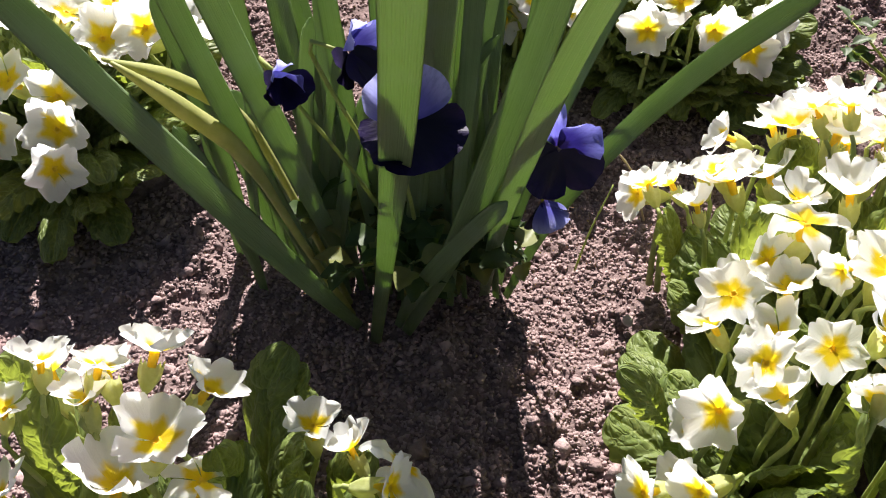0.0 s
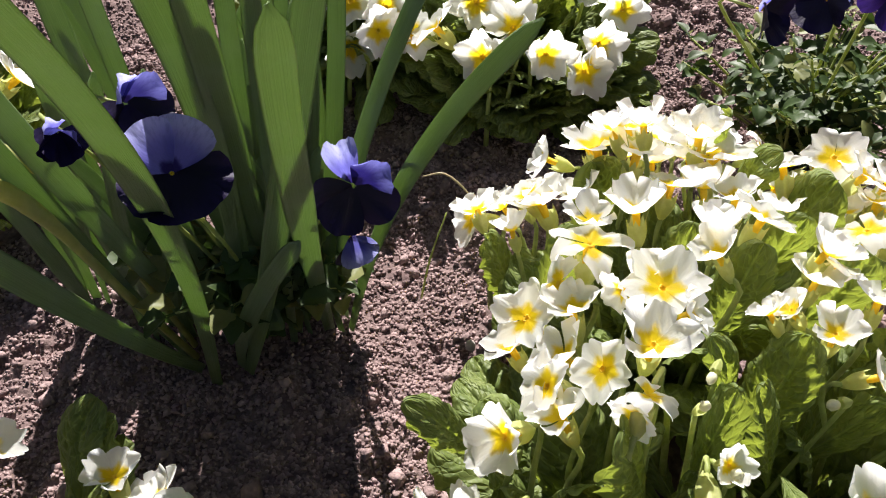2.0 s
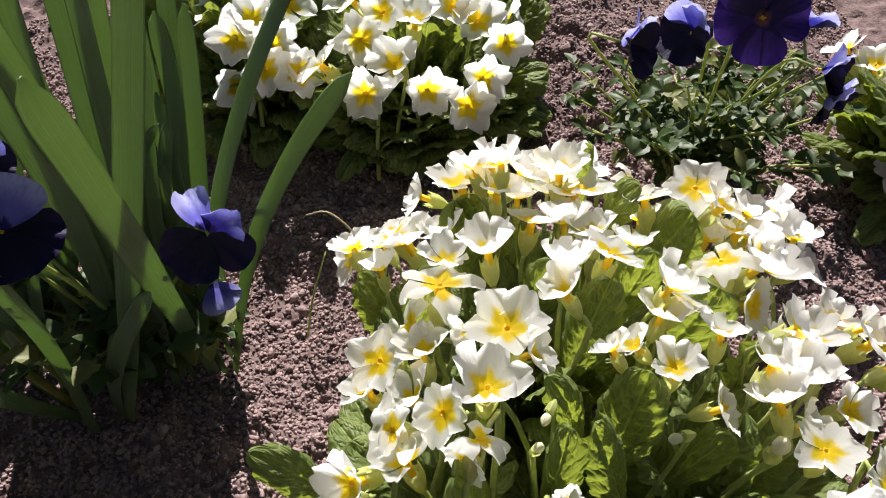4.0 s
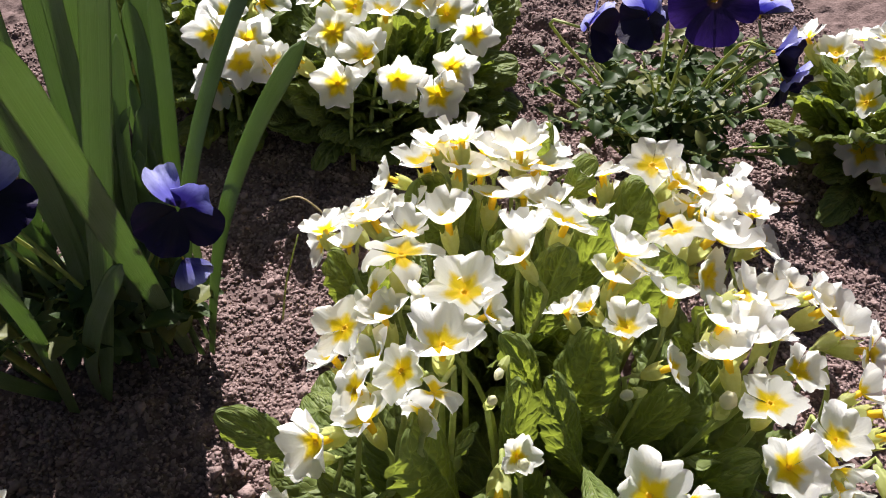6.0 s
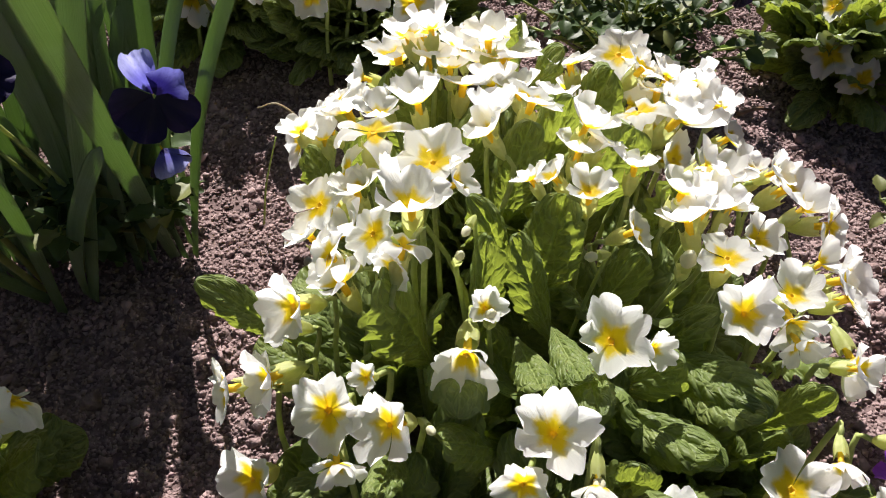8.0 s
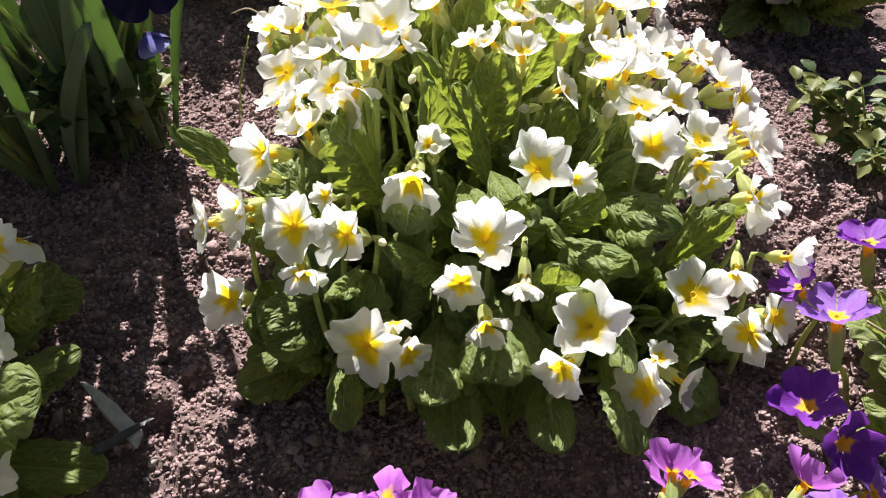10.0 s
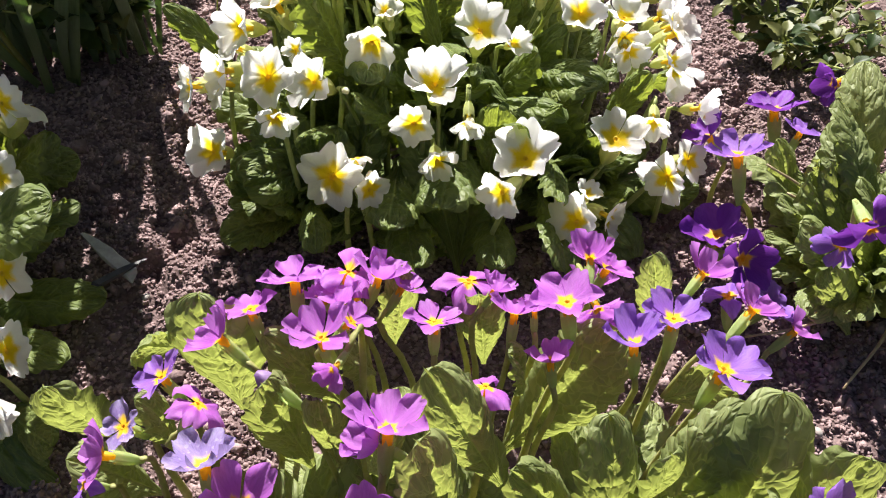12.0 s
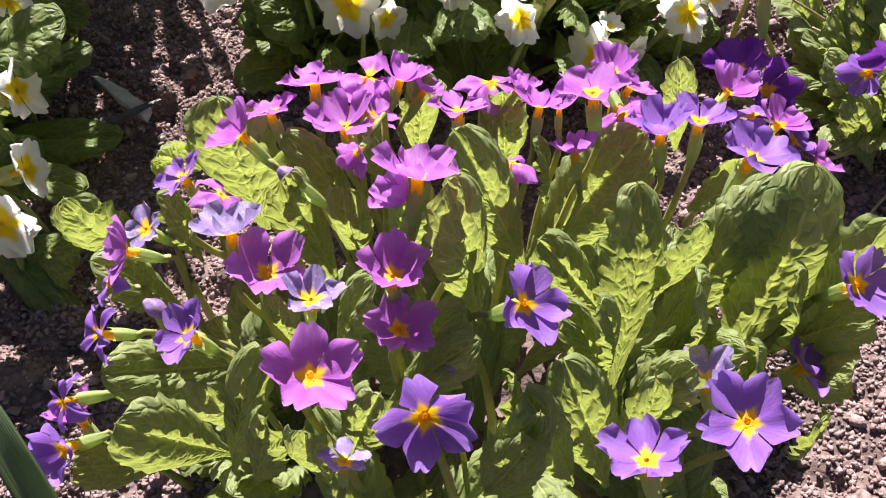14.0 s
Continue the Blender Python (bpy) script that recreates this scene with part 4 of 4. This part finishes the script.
# ---- daffodils ----
def strap_mesh(ctrl, width, hint, rng, twist=0.0, blunt=0.5):
    """A long thick blade, channelled along its middle, narrowing to a rounded tip."""
    count, pts, ring = 34, None, 10
    pts = curve_points(ctrl, count)
    verts, uvs = [], []
    for i, q in enumerate(pts):
        u = i / (count - 1)
        ahead = (pts[min(i + 1, count - 1)] - pts[max(i - 1, 0)]).normalized()
        s = ahead.cross(Vector(hint)).normalized()
        n = s.cross(ahead)
        turn = twist * u
        s, n = s * math.cos(turn) + n * math.sin(turn), n * math.cos(turn) - s * math.sin(turn)
        end = math.sqrt(max(0.0, 1 - max(0.0, (u - 1 + blunt * 0.2) / (blunt * 0.2 + 1e-4)) ** 2))
        half = 0.5 * width * (0.46 + 0.54 * min(1.0, u * 1.9)) * (0.10 + 0.90 * end) * (1 - 0.25 * max(0, u - 0.6))
        thick = 0.0006 * (1.35 - 0.6 * u)
        for j in range(ring):
            a = 2 * math.pi * j / ring
            v = math.cos(a)
            lift = 0.22 * half * abs(v) + 0.0005 * math.sin(9 * u + 3 * v)
            verts.append(q + s * v * half + n * (lift + math.sin(a) * thick * (1.1 - 0.6 * abs(v))))
            uvs.append((u, 0.5 + 0.5 * v))
    faces = grid_faces(count, ring, True) + [tuple(range(ring))[::-1], tuple(range((count - 1) * ring, count * ring))]
    return mesh_of("blade", verts, faces, STRAP, uvs)


def daffodil():
    base = Vector((0.045, 0.425, ground_at(0.045, 0.425) - 0.004))
    plant = thing("daffodil_clump", base, "clump of tall green daffodil leaves with two spent buds", "daffodil")
    rng = random.Random(31)
    front = (0, -0.75, 0.65)

    def blade(width, hint, *ctrl, twist=0.0):
        reach = np.cumsum([0.0] + [(Vector(q) - Vector(p)).length for p, q in zip(ctrl, ctrl[1:])])
        bend = np.polyfit(reach, np.array(ctrl, float), 2)
        pts = [Vector(np.polyval(bend[:, k], s) for k in range(3)) / 1000 - base for s in np.linspace(0, reach[-1], 6)]
        part("blade", strap_mesh(pts, width * (1.25 if len(ctrl) > 3 else 1.0), hint, rng, twist), plant)

    blade(0.0121, front, (14, 388, -4), (22, 380, 100), (33, 335, 218), (34, 268, 318), (36, 205, 425))
    blade(0.0112, (0.5, -0.6, 0.6), (2, 405, -4), (-27, 348, 140), (-60, 330, 203), (-84, 328, 258), (-105, 325, 305))
    blade(0.0098, (0.5, -0.7, 0.5), (-6, 415, -4), (-30, 408, 90), (-51, 400, 168), (-57, 382, 236), (-66, 372, 300))
    blade(0.0108, (0.4, -0.8, 0.4), (-2, 445, -4), (-20, 420, 90), (-28, 386, 188), (-44, 384, 250), (-60, 376, 320))
    blade(0.0123, (0.2, -0.8, 0.5), (84, 430, -4), (91, 380, 135), (84, 348, 214), (92, 302, 285), (100, 286, 333))
    blade(0.0123, (0.2, -0.8, 0.5), (30, 425, -4), (42, 426, 137), (40, 401, 223), (34, 394, 273), (25, 385, 335))
    blade(0.0123, (0.1, -0.8, 0.5), (55, 440, -4), (49, 437, 117), (53, 408, 209), (54, 381, 282), (56, 362, 335))
    blade(0.0115, (0.1, -0.8, 0.5), (60, 452, -4), (56, 462, 83), (67, 459, 170), (77, 448, 244), (84, 440, 325))
    blade(0.0125, (-0.2, -0.8, 0.5), (36, 402, -4), (56, 370, 125), (79, 372, 168), (93, 388, 200), (102, 386, 252), (112, 388, 330))
    blade(0.0086, (-0.5, -0.7, 0.5), (96, 440, -4), (106, 430, 90), (119, 428, 170), (150, 455, 225), (178, 475, 270))
    blade(0.0089, (-0.5, -0.7, 0.5), (100, 428, -4), (120, 412, 90), (143, 402, 164), (168, 358, 236), (192, 348, 284))
    blade(0.0086, front, (22, 432, -4), (6, 442, 110), (-4, 448, 210), (-10, 452, 330))
    blade(0.0086, front, (48, 432, -4), (50, 450, 110), (54, 462, 210), (58, 470, 330))
    blade(0.0098, front, (70, 440, -4), (82, 485, 90), (90, 520, 170), (96, 545, 250))
    blade(0.0086, front, (32, 420, -4), (40, 420, 120), (46, 425, 220), (50, 430, 330))
    blade(0.0086, front, (62, 422, -4), (66, 430, 130), (70, 442, 230), (74, 452, 330))
    blade(0.0102, (0.3, -0.8, 0.5), (-6, 432, -4), (-20, 450, 100), (-32, 468, 200), (-40, 480, 300))
    blade(0.0092, (-0.3, -0.8, 0.5), (80, 445, -4), (95, 455, 90), (106, 470, 170), (112, 480, 240))
    blade(0.0085, front, (56, 450, -4), (60, 480, 80), (66, 500, 150), (70, 510, 210))
    blade(0.0092, (-0.2, -0.8, 0.4), (28, 405, -4), (42, 385, 60), (62, 372, 110), (84, 366, 150))
    blade(0.0105, (0.4, -0.8, 0.4), (10, 440, -4), (-8, 470, 100), (-30, 500, 190), (-50, 520, 280))
    # fill of the clump, set towards the back so it also shades the soil
    for i in range(26):
        a = rng.uniform(-0.5, 3.64)
        foot = Vector((30 + 65 * rng.uniform(-1, 1), 452 + 26 * rng.uniform(-1, 1), -4))
        tall, out = rng.uniform(90, 230), rng.uniform(15, 70)
        lean = Vector((math.cos(a), max(-0.15, math.sin(a)), 0)) * out
        blade(rng.uniform(0.007, 0.011), (rng.uniform(-0.5, 0.5), -0.8, 0.45), foot, foot + lean * 0.3 + Vector((0, 0, tall * 0.5)), foot + lean + Vector((0, 0, tall)), twist=rng.uniform(-0.5, 0.5))
    # the next four loops add invented blades that cast shade on the soil
    for i in range(16):
        foot = Vector((0 + 85 * rng.uniform(-1, 1), 455 + 22 * rng.uniform(-1, 1), -4))
        tall = rng.uniform(100, 190)
        lean = Vector((rng.uniform(-40, 20), rng.uniform(0, 45), 0))
        blade(rng.uniform(0.009, 0.013), (rng.uniform(-0.4, 0.4), -0.8, 0.45), foot, foot + lean * 0.3 + Vector((0, 0, tall * 0.5)), foot + lean + Vector((0, 0, tall)), twist=rng.uniform(-0.4, 0.4))
    for i in range(6):
        foot = Vector((28 + 12 * i + rng.uniform(-5, 5), 500 + 16 * rng.uniform(-1, 1), -4))
        tall = rng.uniform(190, 260)
        lean = Vector((rng.uniform(-12, 12), rng.uniform(-20, 25), 0))
        blade(rng.uniform(0.011, 0.014), (rng.uniform(-0.4, 0.4), -0.8, 0.45), foot, foot + lean * 0.3 + Vector((0, 0, tall * 0.5)), foot + lean + Vector((0, 0, tall)), twist=rng.uniform(-0.4, 0.4))
    for i in range(5):
        foot = Vector((-70 + 8 * i + rng.uniform(-5, 5), 470 + 16 * rng.uniform(-1, 1), -4))
        tall = rng.uniform(120, 210)
        lean = Vector((rng.uniform(-45, -5), rng.uniform(-5, 30), 0))
        blade(rng.uniform(0.011, 0.014), (rng.uniform(-0.4, 0.4), -0.8, 0.45), foot, foot + lean * 0.3 + Vector((0, 0, tall * 0.5)), foot + lean + Vector((0, 0, tall)), twist=rng.uniform(-0.4, 0.4))
    for i in range(5):
        foot = Vector((-36 + 6 * i + rng.uniform(-4, 4), 452 + 14 * rng.uniform(-1, 1), -4))
        tall = rng.uniform(60, 120)
        lean = Vector((rng.uniform(-34, 0), rng.uniform(-5, 25), 0))
        blade(rng.uniform(0.011, 0.014), (rng.uniform(-0.4, 0.4), -0.8, 0.45), foot, foot + lean * 0.3 + Vector((0, 0, tall * 0.5)), foot + lean + Vector((0, 0, tall)), twist=rng.uniform(-0.4, 0.4))
    for ctrl, fat in ((((-2, 415, -4), (-25, 402, 80), (-45, 392, 155), (-66, 384, 192), (-88, 372, 228)), 0.0068),
                      (((-4, 425, -4), (-30, 432, 80), (-52, 436, 140), (-78, 422, 180), (-104, 402, 208)), 0.0062)):
        pts = [Vector(c) / 1000 - base for c in ctrl]
        part("spent_bud", tube("spent_bud", pts, (0.0030, 0.0028, 0.0034, fat, fat * 0.9, 0.0012), SPATHE, 10, 22, 0.7), plant, label="yellowish green closed spent bud on its stem")


daffodil()


# ---- pansies ----
def pansy_petal(name, rng, material, wide, long, cup, ruffle):
    rows, cols = 9, 11
    verts, ph = [], rng.uniform(0, 6)
    for i in range(rows):
        u = i / (rows - 1)
        for j in range(cols):
            v = 2 * j / (cols - 1) - 1
            reach = long * (0.62 + 0.38 * math.sqrt(max(0.0, 1 - 0.95 * v * v)))
            y = 0.03 + u * reach
            x = v * wide * (0.10 + 0.90 * math.sin(min(1, u * 1.05) * math.pi * 0.5))
            z = cup * u * u * (0.4 + 0.6 * v * v) + ruffle * u * u * (math.sin(4 * v + ph) + 0.6 * math.sin(9 * v + 2 * ph))
            verts.append((x, y, z))
    return mesh_of(name, verts, grid_faces(rows, cols), material)


PR = random.Random(77)
PANSY_UP = [pansy_petal("upper_petal", PR, PANSY_LIGHT, 0.56, 0.98, c, 0.07) for c in (0.10, -0.15, 0.25)]
PANSY_SIDE = [pansy_petal("side_petal", PR, PANSY_DARK, 0.52, 0.86, c, 0.06) for c in (0.10, -0.10, 0.2)]
PANSY_LOW = [pansy_petal("lower_petal", PR, PANSY_DARK, 0.66, 0.92, c, 0.06) for c in (0.06, -0.08, 0.15)]


PANSY_WIDE = [pansy_petal("side_petal", PR, PANSY_VIOLET, w, 0.95, c, 0.08) for w, c in ((0.60, 0.10), (0.68, -0.08), (0.64, 0.16))]
PANSY_LOBE = [pansy_petal("lower_petal", PR, PANSY_DARK, 0.48, 1.0, c, 0.09) for c in (0.15, -0.1, 0.25)]
PANSY_WING = [pansy_petal("side_petal", PR, PANSY_BLUE, 0.50, 1.0, c, 0.10) for c in (0.25, -0.15)]
PANSY_FLAG = [pansy_petal("upper_petal", PR, PANSY_LIGHT, 0.36, 1.1, c, 0.10) for c in (0.15, -0.2)]
FACE = (("upper_petal", PANSY_UP, 0.42, -0.06, 0.0), ("upper_petal", PANSY_UP, -0.42, -0.09, 0.0), ("side_petal", PANSY_SIDE, 1.55, 0.0, 0.0),
        ("side_petal", PANSY_SIDE, -1.55, 0.02, 0.0), ("lower_petal", PANSY_LOW, 3.14, 0.05, 0.0))
BROAD = (("upper_petal", PANSY_WIDE, 0.50, -0.06, 0.0), ("upper_petal", PANSY_WIDE, -0.50, -0.09, 0.0), ("side_petal", PANSY_WIDE, 1.45, 0.0, 0.0),
         ("side_petal", PANSY_WIDE, -1.45, 0.02, 0.0), ("lower_petal", PANSY_WIDE, 3.14, 0.05, 0.0))
HOOD = (("side_petal", PANSY_LOBE, 1.95, -0.05, 0.0), ("side_petal", PANSY_LOBE, -1.95, -0.03, 0.0), ("lower_petal", PANSY_LOW, 3.14, -0.02, 0.0),
        ("upper_petal", PANSY_UP, 0.55, 0.05, 0.25), ("upper_petal", PANSY_UP, -0.65, 0.02, 0.2))
SPLIT = (("upper_petal", PANSY_FLAG, 0.30, -0.10, 0.2), ("side_petal", PANSY_WING, -0.90, -0.06, 0.35), ("side_petal", PANSY_LOBE, 1.70, 0.0, 0.15),
         ("lower_petal", PANSY_LOBE, 2.50, 0.08, 0.1), ("side_petal", PANSY_LOBE, -2.25, 0.06, 0.15))


def pansy_flower(plant, base, root, place, facing, radius, rng, fold=0.0, up=(0, 0, 1), petals=FACE):
    """Upper, side and lower petals round a small yellow eye."""
    n = Vector(facing).normalized()
    m = Matrix.Translation(Vector(place) - Vector(base)) @ axes(n, 0, up) @ Matrix.Scale(radius, 4)
    sunk = 0.25 if petals is SPLIT else 0.0
    flower = part("pansy_flower", THROAT, plant, m @ Matrix.Translation((0, 0, -sunk)) @ Matrix.Scale(0.3, 4), "dark violet pansy flower" if petals is BROAD else "dark violet pansy with pale blue upper petals")
    grow = Matrix.Scale(1 / 0.3, 4)
    for name, stock, angle, z, tilt in petals:
        bend = Matrix.Rotation(rng.gauss(0, 0.10) + fold + tilt, 4, "X")
        part(name, rng.choice(stock), flower, grow @ Matrix.Translation((0, 0, z + sunk)) @ Matrix.Rotation(angle + rng.uniform(-0.1, 0.1), 4, "Z") @ bend)
    inv = (m @ Matrix.Translation((0, 0, -sunk)) @ Matrix.Scale(0.3, 4)).inverted()
    neck = Vector(place) - n * radius * 0.25
    over = neck - n * radius * 0.9 + Vector((0, 0, -0.002))
    ctrl = [inv @ (Vector(c) - Vector(base)) for c in (root, Vector(root).lerp(over, 0.5) + Vector((0, 0, 0.01)), over, neck)]
    q = 0.0012 / (radius * 0.3)
    part("stalk", tube("stalk", ctrl, (q * 1.4, q, q, q * 0.8), STALK, 6, 10), flower)


def herb_leaf(name, rng, material):
    """A small blunt leaf with scalloped edge on a short stalk."""
    rows, cols = 12, 7
    verts, uvs, ph = [], [], rng.uniform(0, 6)
    for i in range(rows):
        u = i / (rows - 1)
        body = math.sin(math.pi * min(1, max(0.0, (u - 0.28) / 0.72)) ** 0.8) if u > 0.28 else 0
        for j in range(cols):
            v = 2 * j / (cols - 1) - 1
            half = 0.035 + 0.24 * body * (1 + 0.12 * abs(v) ** 3 * math.sin(u * 32 + ph))
            verts.append((v * half, u, 0.10 * abs(v) * body - 0.22 * u * u + 0.03 * math.sin(7 * u + ph) * v))
            uvs.append((u, 0.5 + 0.5 * v))
    return mesh_of(name, verts, grid_faces(rows, cols), material, uvs)


HERBS = {"green": [herb_leaf("leaf", PR, HERB) for _ in range(5)], "dry": [herb_leaf("leaf", PR, HERB_DRY) for _ in range(5)]}


def herb_foliage(plant, base, rng, stems, height, spread, tags, size=(0.018, 0.032)):
    """Thin branching stems set with small leaves."""
    for s in range(stems):
        a, e = rng.uniform(0, 6.28), rng.uniform(0.45, 1.35)
        h = height * rng.uniform(0.5, 1.0)
        foot = Vector((rng.uniform(-0.4, 0.4) * spread * 0.4, rng.uniform(-0.4, 0.4) * spread * 0.4, 0))
        top = foot + Vector((math.cos(a) * spread * math.cos(e), math.sin(a) * spread * math.cos(e), h))
        mid = foot.lerp(top, 0.5) + Vector((0, 0, h * 0.12))
        part("stem", tube("stem", (foot, mid, top), (0.0014, 0.0012, 0.0008), STALK, 5, 6), plant)
        line = curve_points((foot, mid, top), 8)
        for k in range(2, 8):
            for _ in range(2 if k < 7 else 3):
                b = rng.uniform(0, 6.28)
                d = Vector((math.cos(b), math.sin(b), rng.uniform(-0.1, 0.9))).normalized()
                m = Matrix.Translation(line[k]) @ axes(Vector((0, 0, 1)) + Vector((rng.gauss(0, .3), rng.gauss(0, .3), 0)) - d * d.z, 0, d)
                part("leaf", rng.choice(HERBS[rng.choice(tags)]), plant, m @ Matrix.Scale(rng.uniform(*size), 4))


def pansy_plant(x, y, label, seed, flowers, stems, height, spread, tags, size=(0.018, 0.032)):
    base = Vector((x, y, ground_at(x, y)))
    plant = thing("pansy_plant", base, label, "pansy", "pansies in the bed")
    rng = random.Random(seed)
    herb_foliage(plant, base, rng, stems, height, spread, tags, size)
    for fx, fy, fz, facing, radius, fold, *form in flowers:
        root = base + Vector((rng.uniform(-0.015, 0.015), rng.uniform(-0.015, 0.015), 0.01))
        pansy_flower(plant, base, root, Vector((fx, fy, fz)) / 1000, facing, radius, rng, fold, petals=form[0] if form else FACE)


pansy_plant(0.055, 0.450, "dark violet pansies growing among the daffodil leaves", 51,
            [(36, 356, 208, (0.20, -0.55, 0.80), 0.0255, 0.05, HOOD), (112, 396, 157, (0.10, -0.85, 0.30), 0.0255, 0.10, SPLIT), (8, 408, 208, (0.7, -0.5, 0.3), 0.022, 0.5, SPLIT),
             (-24, 400, 200, (0.4, -0.7, 0.2), 0.018, 0.8, SPLIT), (108, 394, 120, (0.3, -0.4, -0.9), 0.018, 0.9)], 24, 0.085, 0.085, ("green", "green", "dry"))
pansy_plant(0.47, 0.575, "leafy pansy plant with large dark violet flowers", 52,
            [(446, 498, 194, (-0.15, -0.85, 0.35), 0.0295, 0.0, BROAD), (377, 530, 162, (0.7, -0.6, 0.1), 0.025, 0.5), (419, 532, 165, (-0.7, -0.5, 0.3), 0.024, 0.5),
             (501, 500, 150, (0.7, -0.6, 0.0), 0.022, 0.7), (526, 518, 112, (0.4, -0.7, -0.3), 0.022, 0.4), (514, 555, 148, (0.2, 0.6, 0.6), 0.024, 0.2)],
            74, 0.112, 0.105, ("green", "green", "green", "dry"), (0.012, 0.023))
pansy_plant(0.62, 0.30, "small yellowing pansy plant past its bloom", 53, [], 24, 0.062, 0.080, ("dry", "dry", "dry", "green"), (0.012, 0.023))


# ---- small things on the soil ----
def straw(name, label, category, material, ctrl, thick):
    pts = [Vector(c) / 1000 for c in ctrl]
    base = pts[0].copy()
    ob = new(name, tube(name, [q - base for q in pts], (thick, thick * 0.9, thick * 0.6), material, 6, 14))
    ob.location = base
    return tagged(ob, label, category)


straw("dry_stalk", "thin dry arching flower stalk beside the white cushion", "stalk", STRAW, ((204, 492, 2), (190, 497, 42), (172, 506, 60), (156, 510, 56)), 0.0009)
straw("grass_blade", "thin upright grass blade in the soil", "grass", STALK, ((149, 449, -2), (156, 456, 30), (168, 467, 62)), 0.0008)
straw("twig", "reddish brown dry twig lying on the soil", "twig", BROWN, ((546, 515, -12), (566, 516, -10), (589, 526, -24)), 0.0018)
for c in (((560, 60, 10), (510, 38, 12), (470, 30, 14), (440, 36, 6)), ((560, 55, 10), (520, 15, 14), (480, -10, 4)), ((545, 95, 6), (505, 120, 40), (478, 140, 55)),
          ((540, 100, 6), (510, 105, 45), (482, 122, 62)), ((545, 90, 6), (515, 90, 40), (490, 104, 52))):
    straw("dry_stalk", "pale dry bent stalk at the foot of the violet primrose", "stalk", STRAW, c, 0.0012)


def splinter(name, label, category, material, a, b, wide, thick, rng):
    """A rough split piece of wood lying on the soil."""
    a, b = Vector(a) / 1000, Vector(b) / 1000
    bm = bmesh.new()
    bmesh.ops.create_cube(bm, size=1.0)
    bmesh.ops.subdivide_edges(bm, edges=[e for e in bm.edges if abs(e.verts[0].co.y - e.verts[1].co.y) > 0.5], cuts=7)
    for v in bm.verts:
        k = (1 + rng.uniform(-0.10, 0.10)) * min(1.0, 0.30 + 1.6 * (v.co.y + 0.5))
        v.co = Vector((v.co.x * wide * k, v.co.y * (b - a).length + rng.uniform(-0.0012, 0.0012) * (4 if abs(v.co.y) > 0.45 else 1), v.co.z * thick * k))
    bmesh.ops.bevel(bm, geom=bm.edges[:], offset=thick * 0.12, segments=1, affect="EDGES")
    me = bpy.data.meshes.new(name)
    bm.to_mesh(me)
    bm.free()
    me.materials.append(material)
    ob = new(name, me)
    ob.matrix_basis = Matrix.Translation((a + b) / 2) @ axes((0, 0, 1), 0, b - a)
    return tagged(ob, label, category)


SR = random.Random(8)
splinter("wood_splinter", "weathered grey wood splinter lying on the soil", "wood", WOOD, (51, 203, 1000 * ground_at(0.051, 0.203) + 16), (84, 157, 1000 * ground_at(0.084, 0.157) + 19), 0.0085, 0.004, SR)
splinter("dark_strip", "dark broken strip lying on the soil", "strip", BLACK, (90, 167, 1000 * ground_at(0.090, 0.167) + 21), (60, 152, 1000 * ground_at(0.060, 0.152) + 19), 0.005, 0.003, SR)


def pebble(x, y, r, seed):
    rng = random.Random(seed)
    bm = bmesh.new()
    bmesh.ops.create_icosphere(bm, subdivisions=2, radius=1.0)
    for v in bm.verts:
        v.co *= 1 + 0.22 * noise.noise(v.co * 1.4 + Vector((seed, 0, 0)))
        v.co = Vector((v.co.x * r * 1.2, v.co.y * r * 0.9, v.co.z * r * 0.7))
    for f in bm.faces:
        f.smooth = True
    me = bpy.data.meshes.new("pebble")
    bm.to_mesh(me)
    bm.free()
    me.materials.append(STONE)
    ob = new("pebble", me)
    ob.location = (x / 1000, y / 1000, ground_at(x / 1000, y / 1000) + r * 0.5)
    ob.rotation_euler = (0, 0, rng.uniform(0, 6))
    tagged(ob, "small pale pebble half sunk in the soil", "pebble", "pebbles on the soil")


for x, y, rad, seed in ((88, 150, 0.0024, 1), (84, 141, 0.0014, 2), (178, 405, 0.0040, 3), (455, -30, 0.0026, 4), (93, 118, 0.0016, 5)):
    pebble(x, y, rad, seed)

# a lone grey-green blade at the near corner
lone = thing("daffodil_sprout", (0.085, -0.20, ground_at(0.085, -0.20) - 0.003), "single grey-green daffodil leaf rising from the soil", "daffodil")
ctrl = [Vector(c) / 1000 - lone.location for c in ((85, -200, -4), (76, -160, 75), (62, -118, 135), (44, -82, 165))]
part("blade", strap_mesh(ctrl, 0.011, (0.5, -0.6, 0.6), random.Random(3)), lone)
part("sheath", tube("sheath", [Vector((0.001, -0.002, -0.004)), Vector((-0.002, 0.008, 0.016)), Vector((-0.006, 0.022, 0.042))], (0.0045, 0.0042, 0.0030), STALK, 8, 7), lone, label="pale sheath round the foot of the leaf")
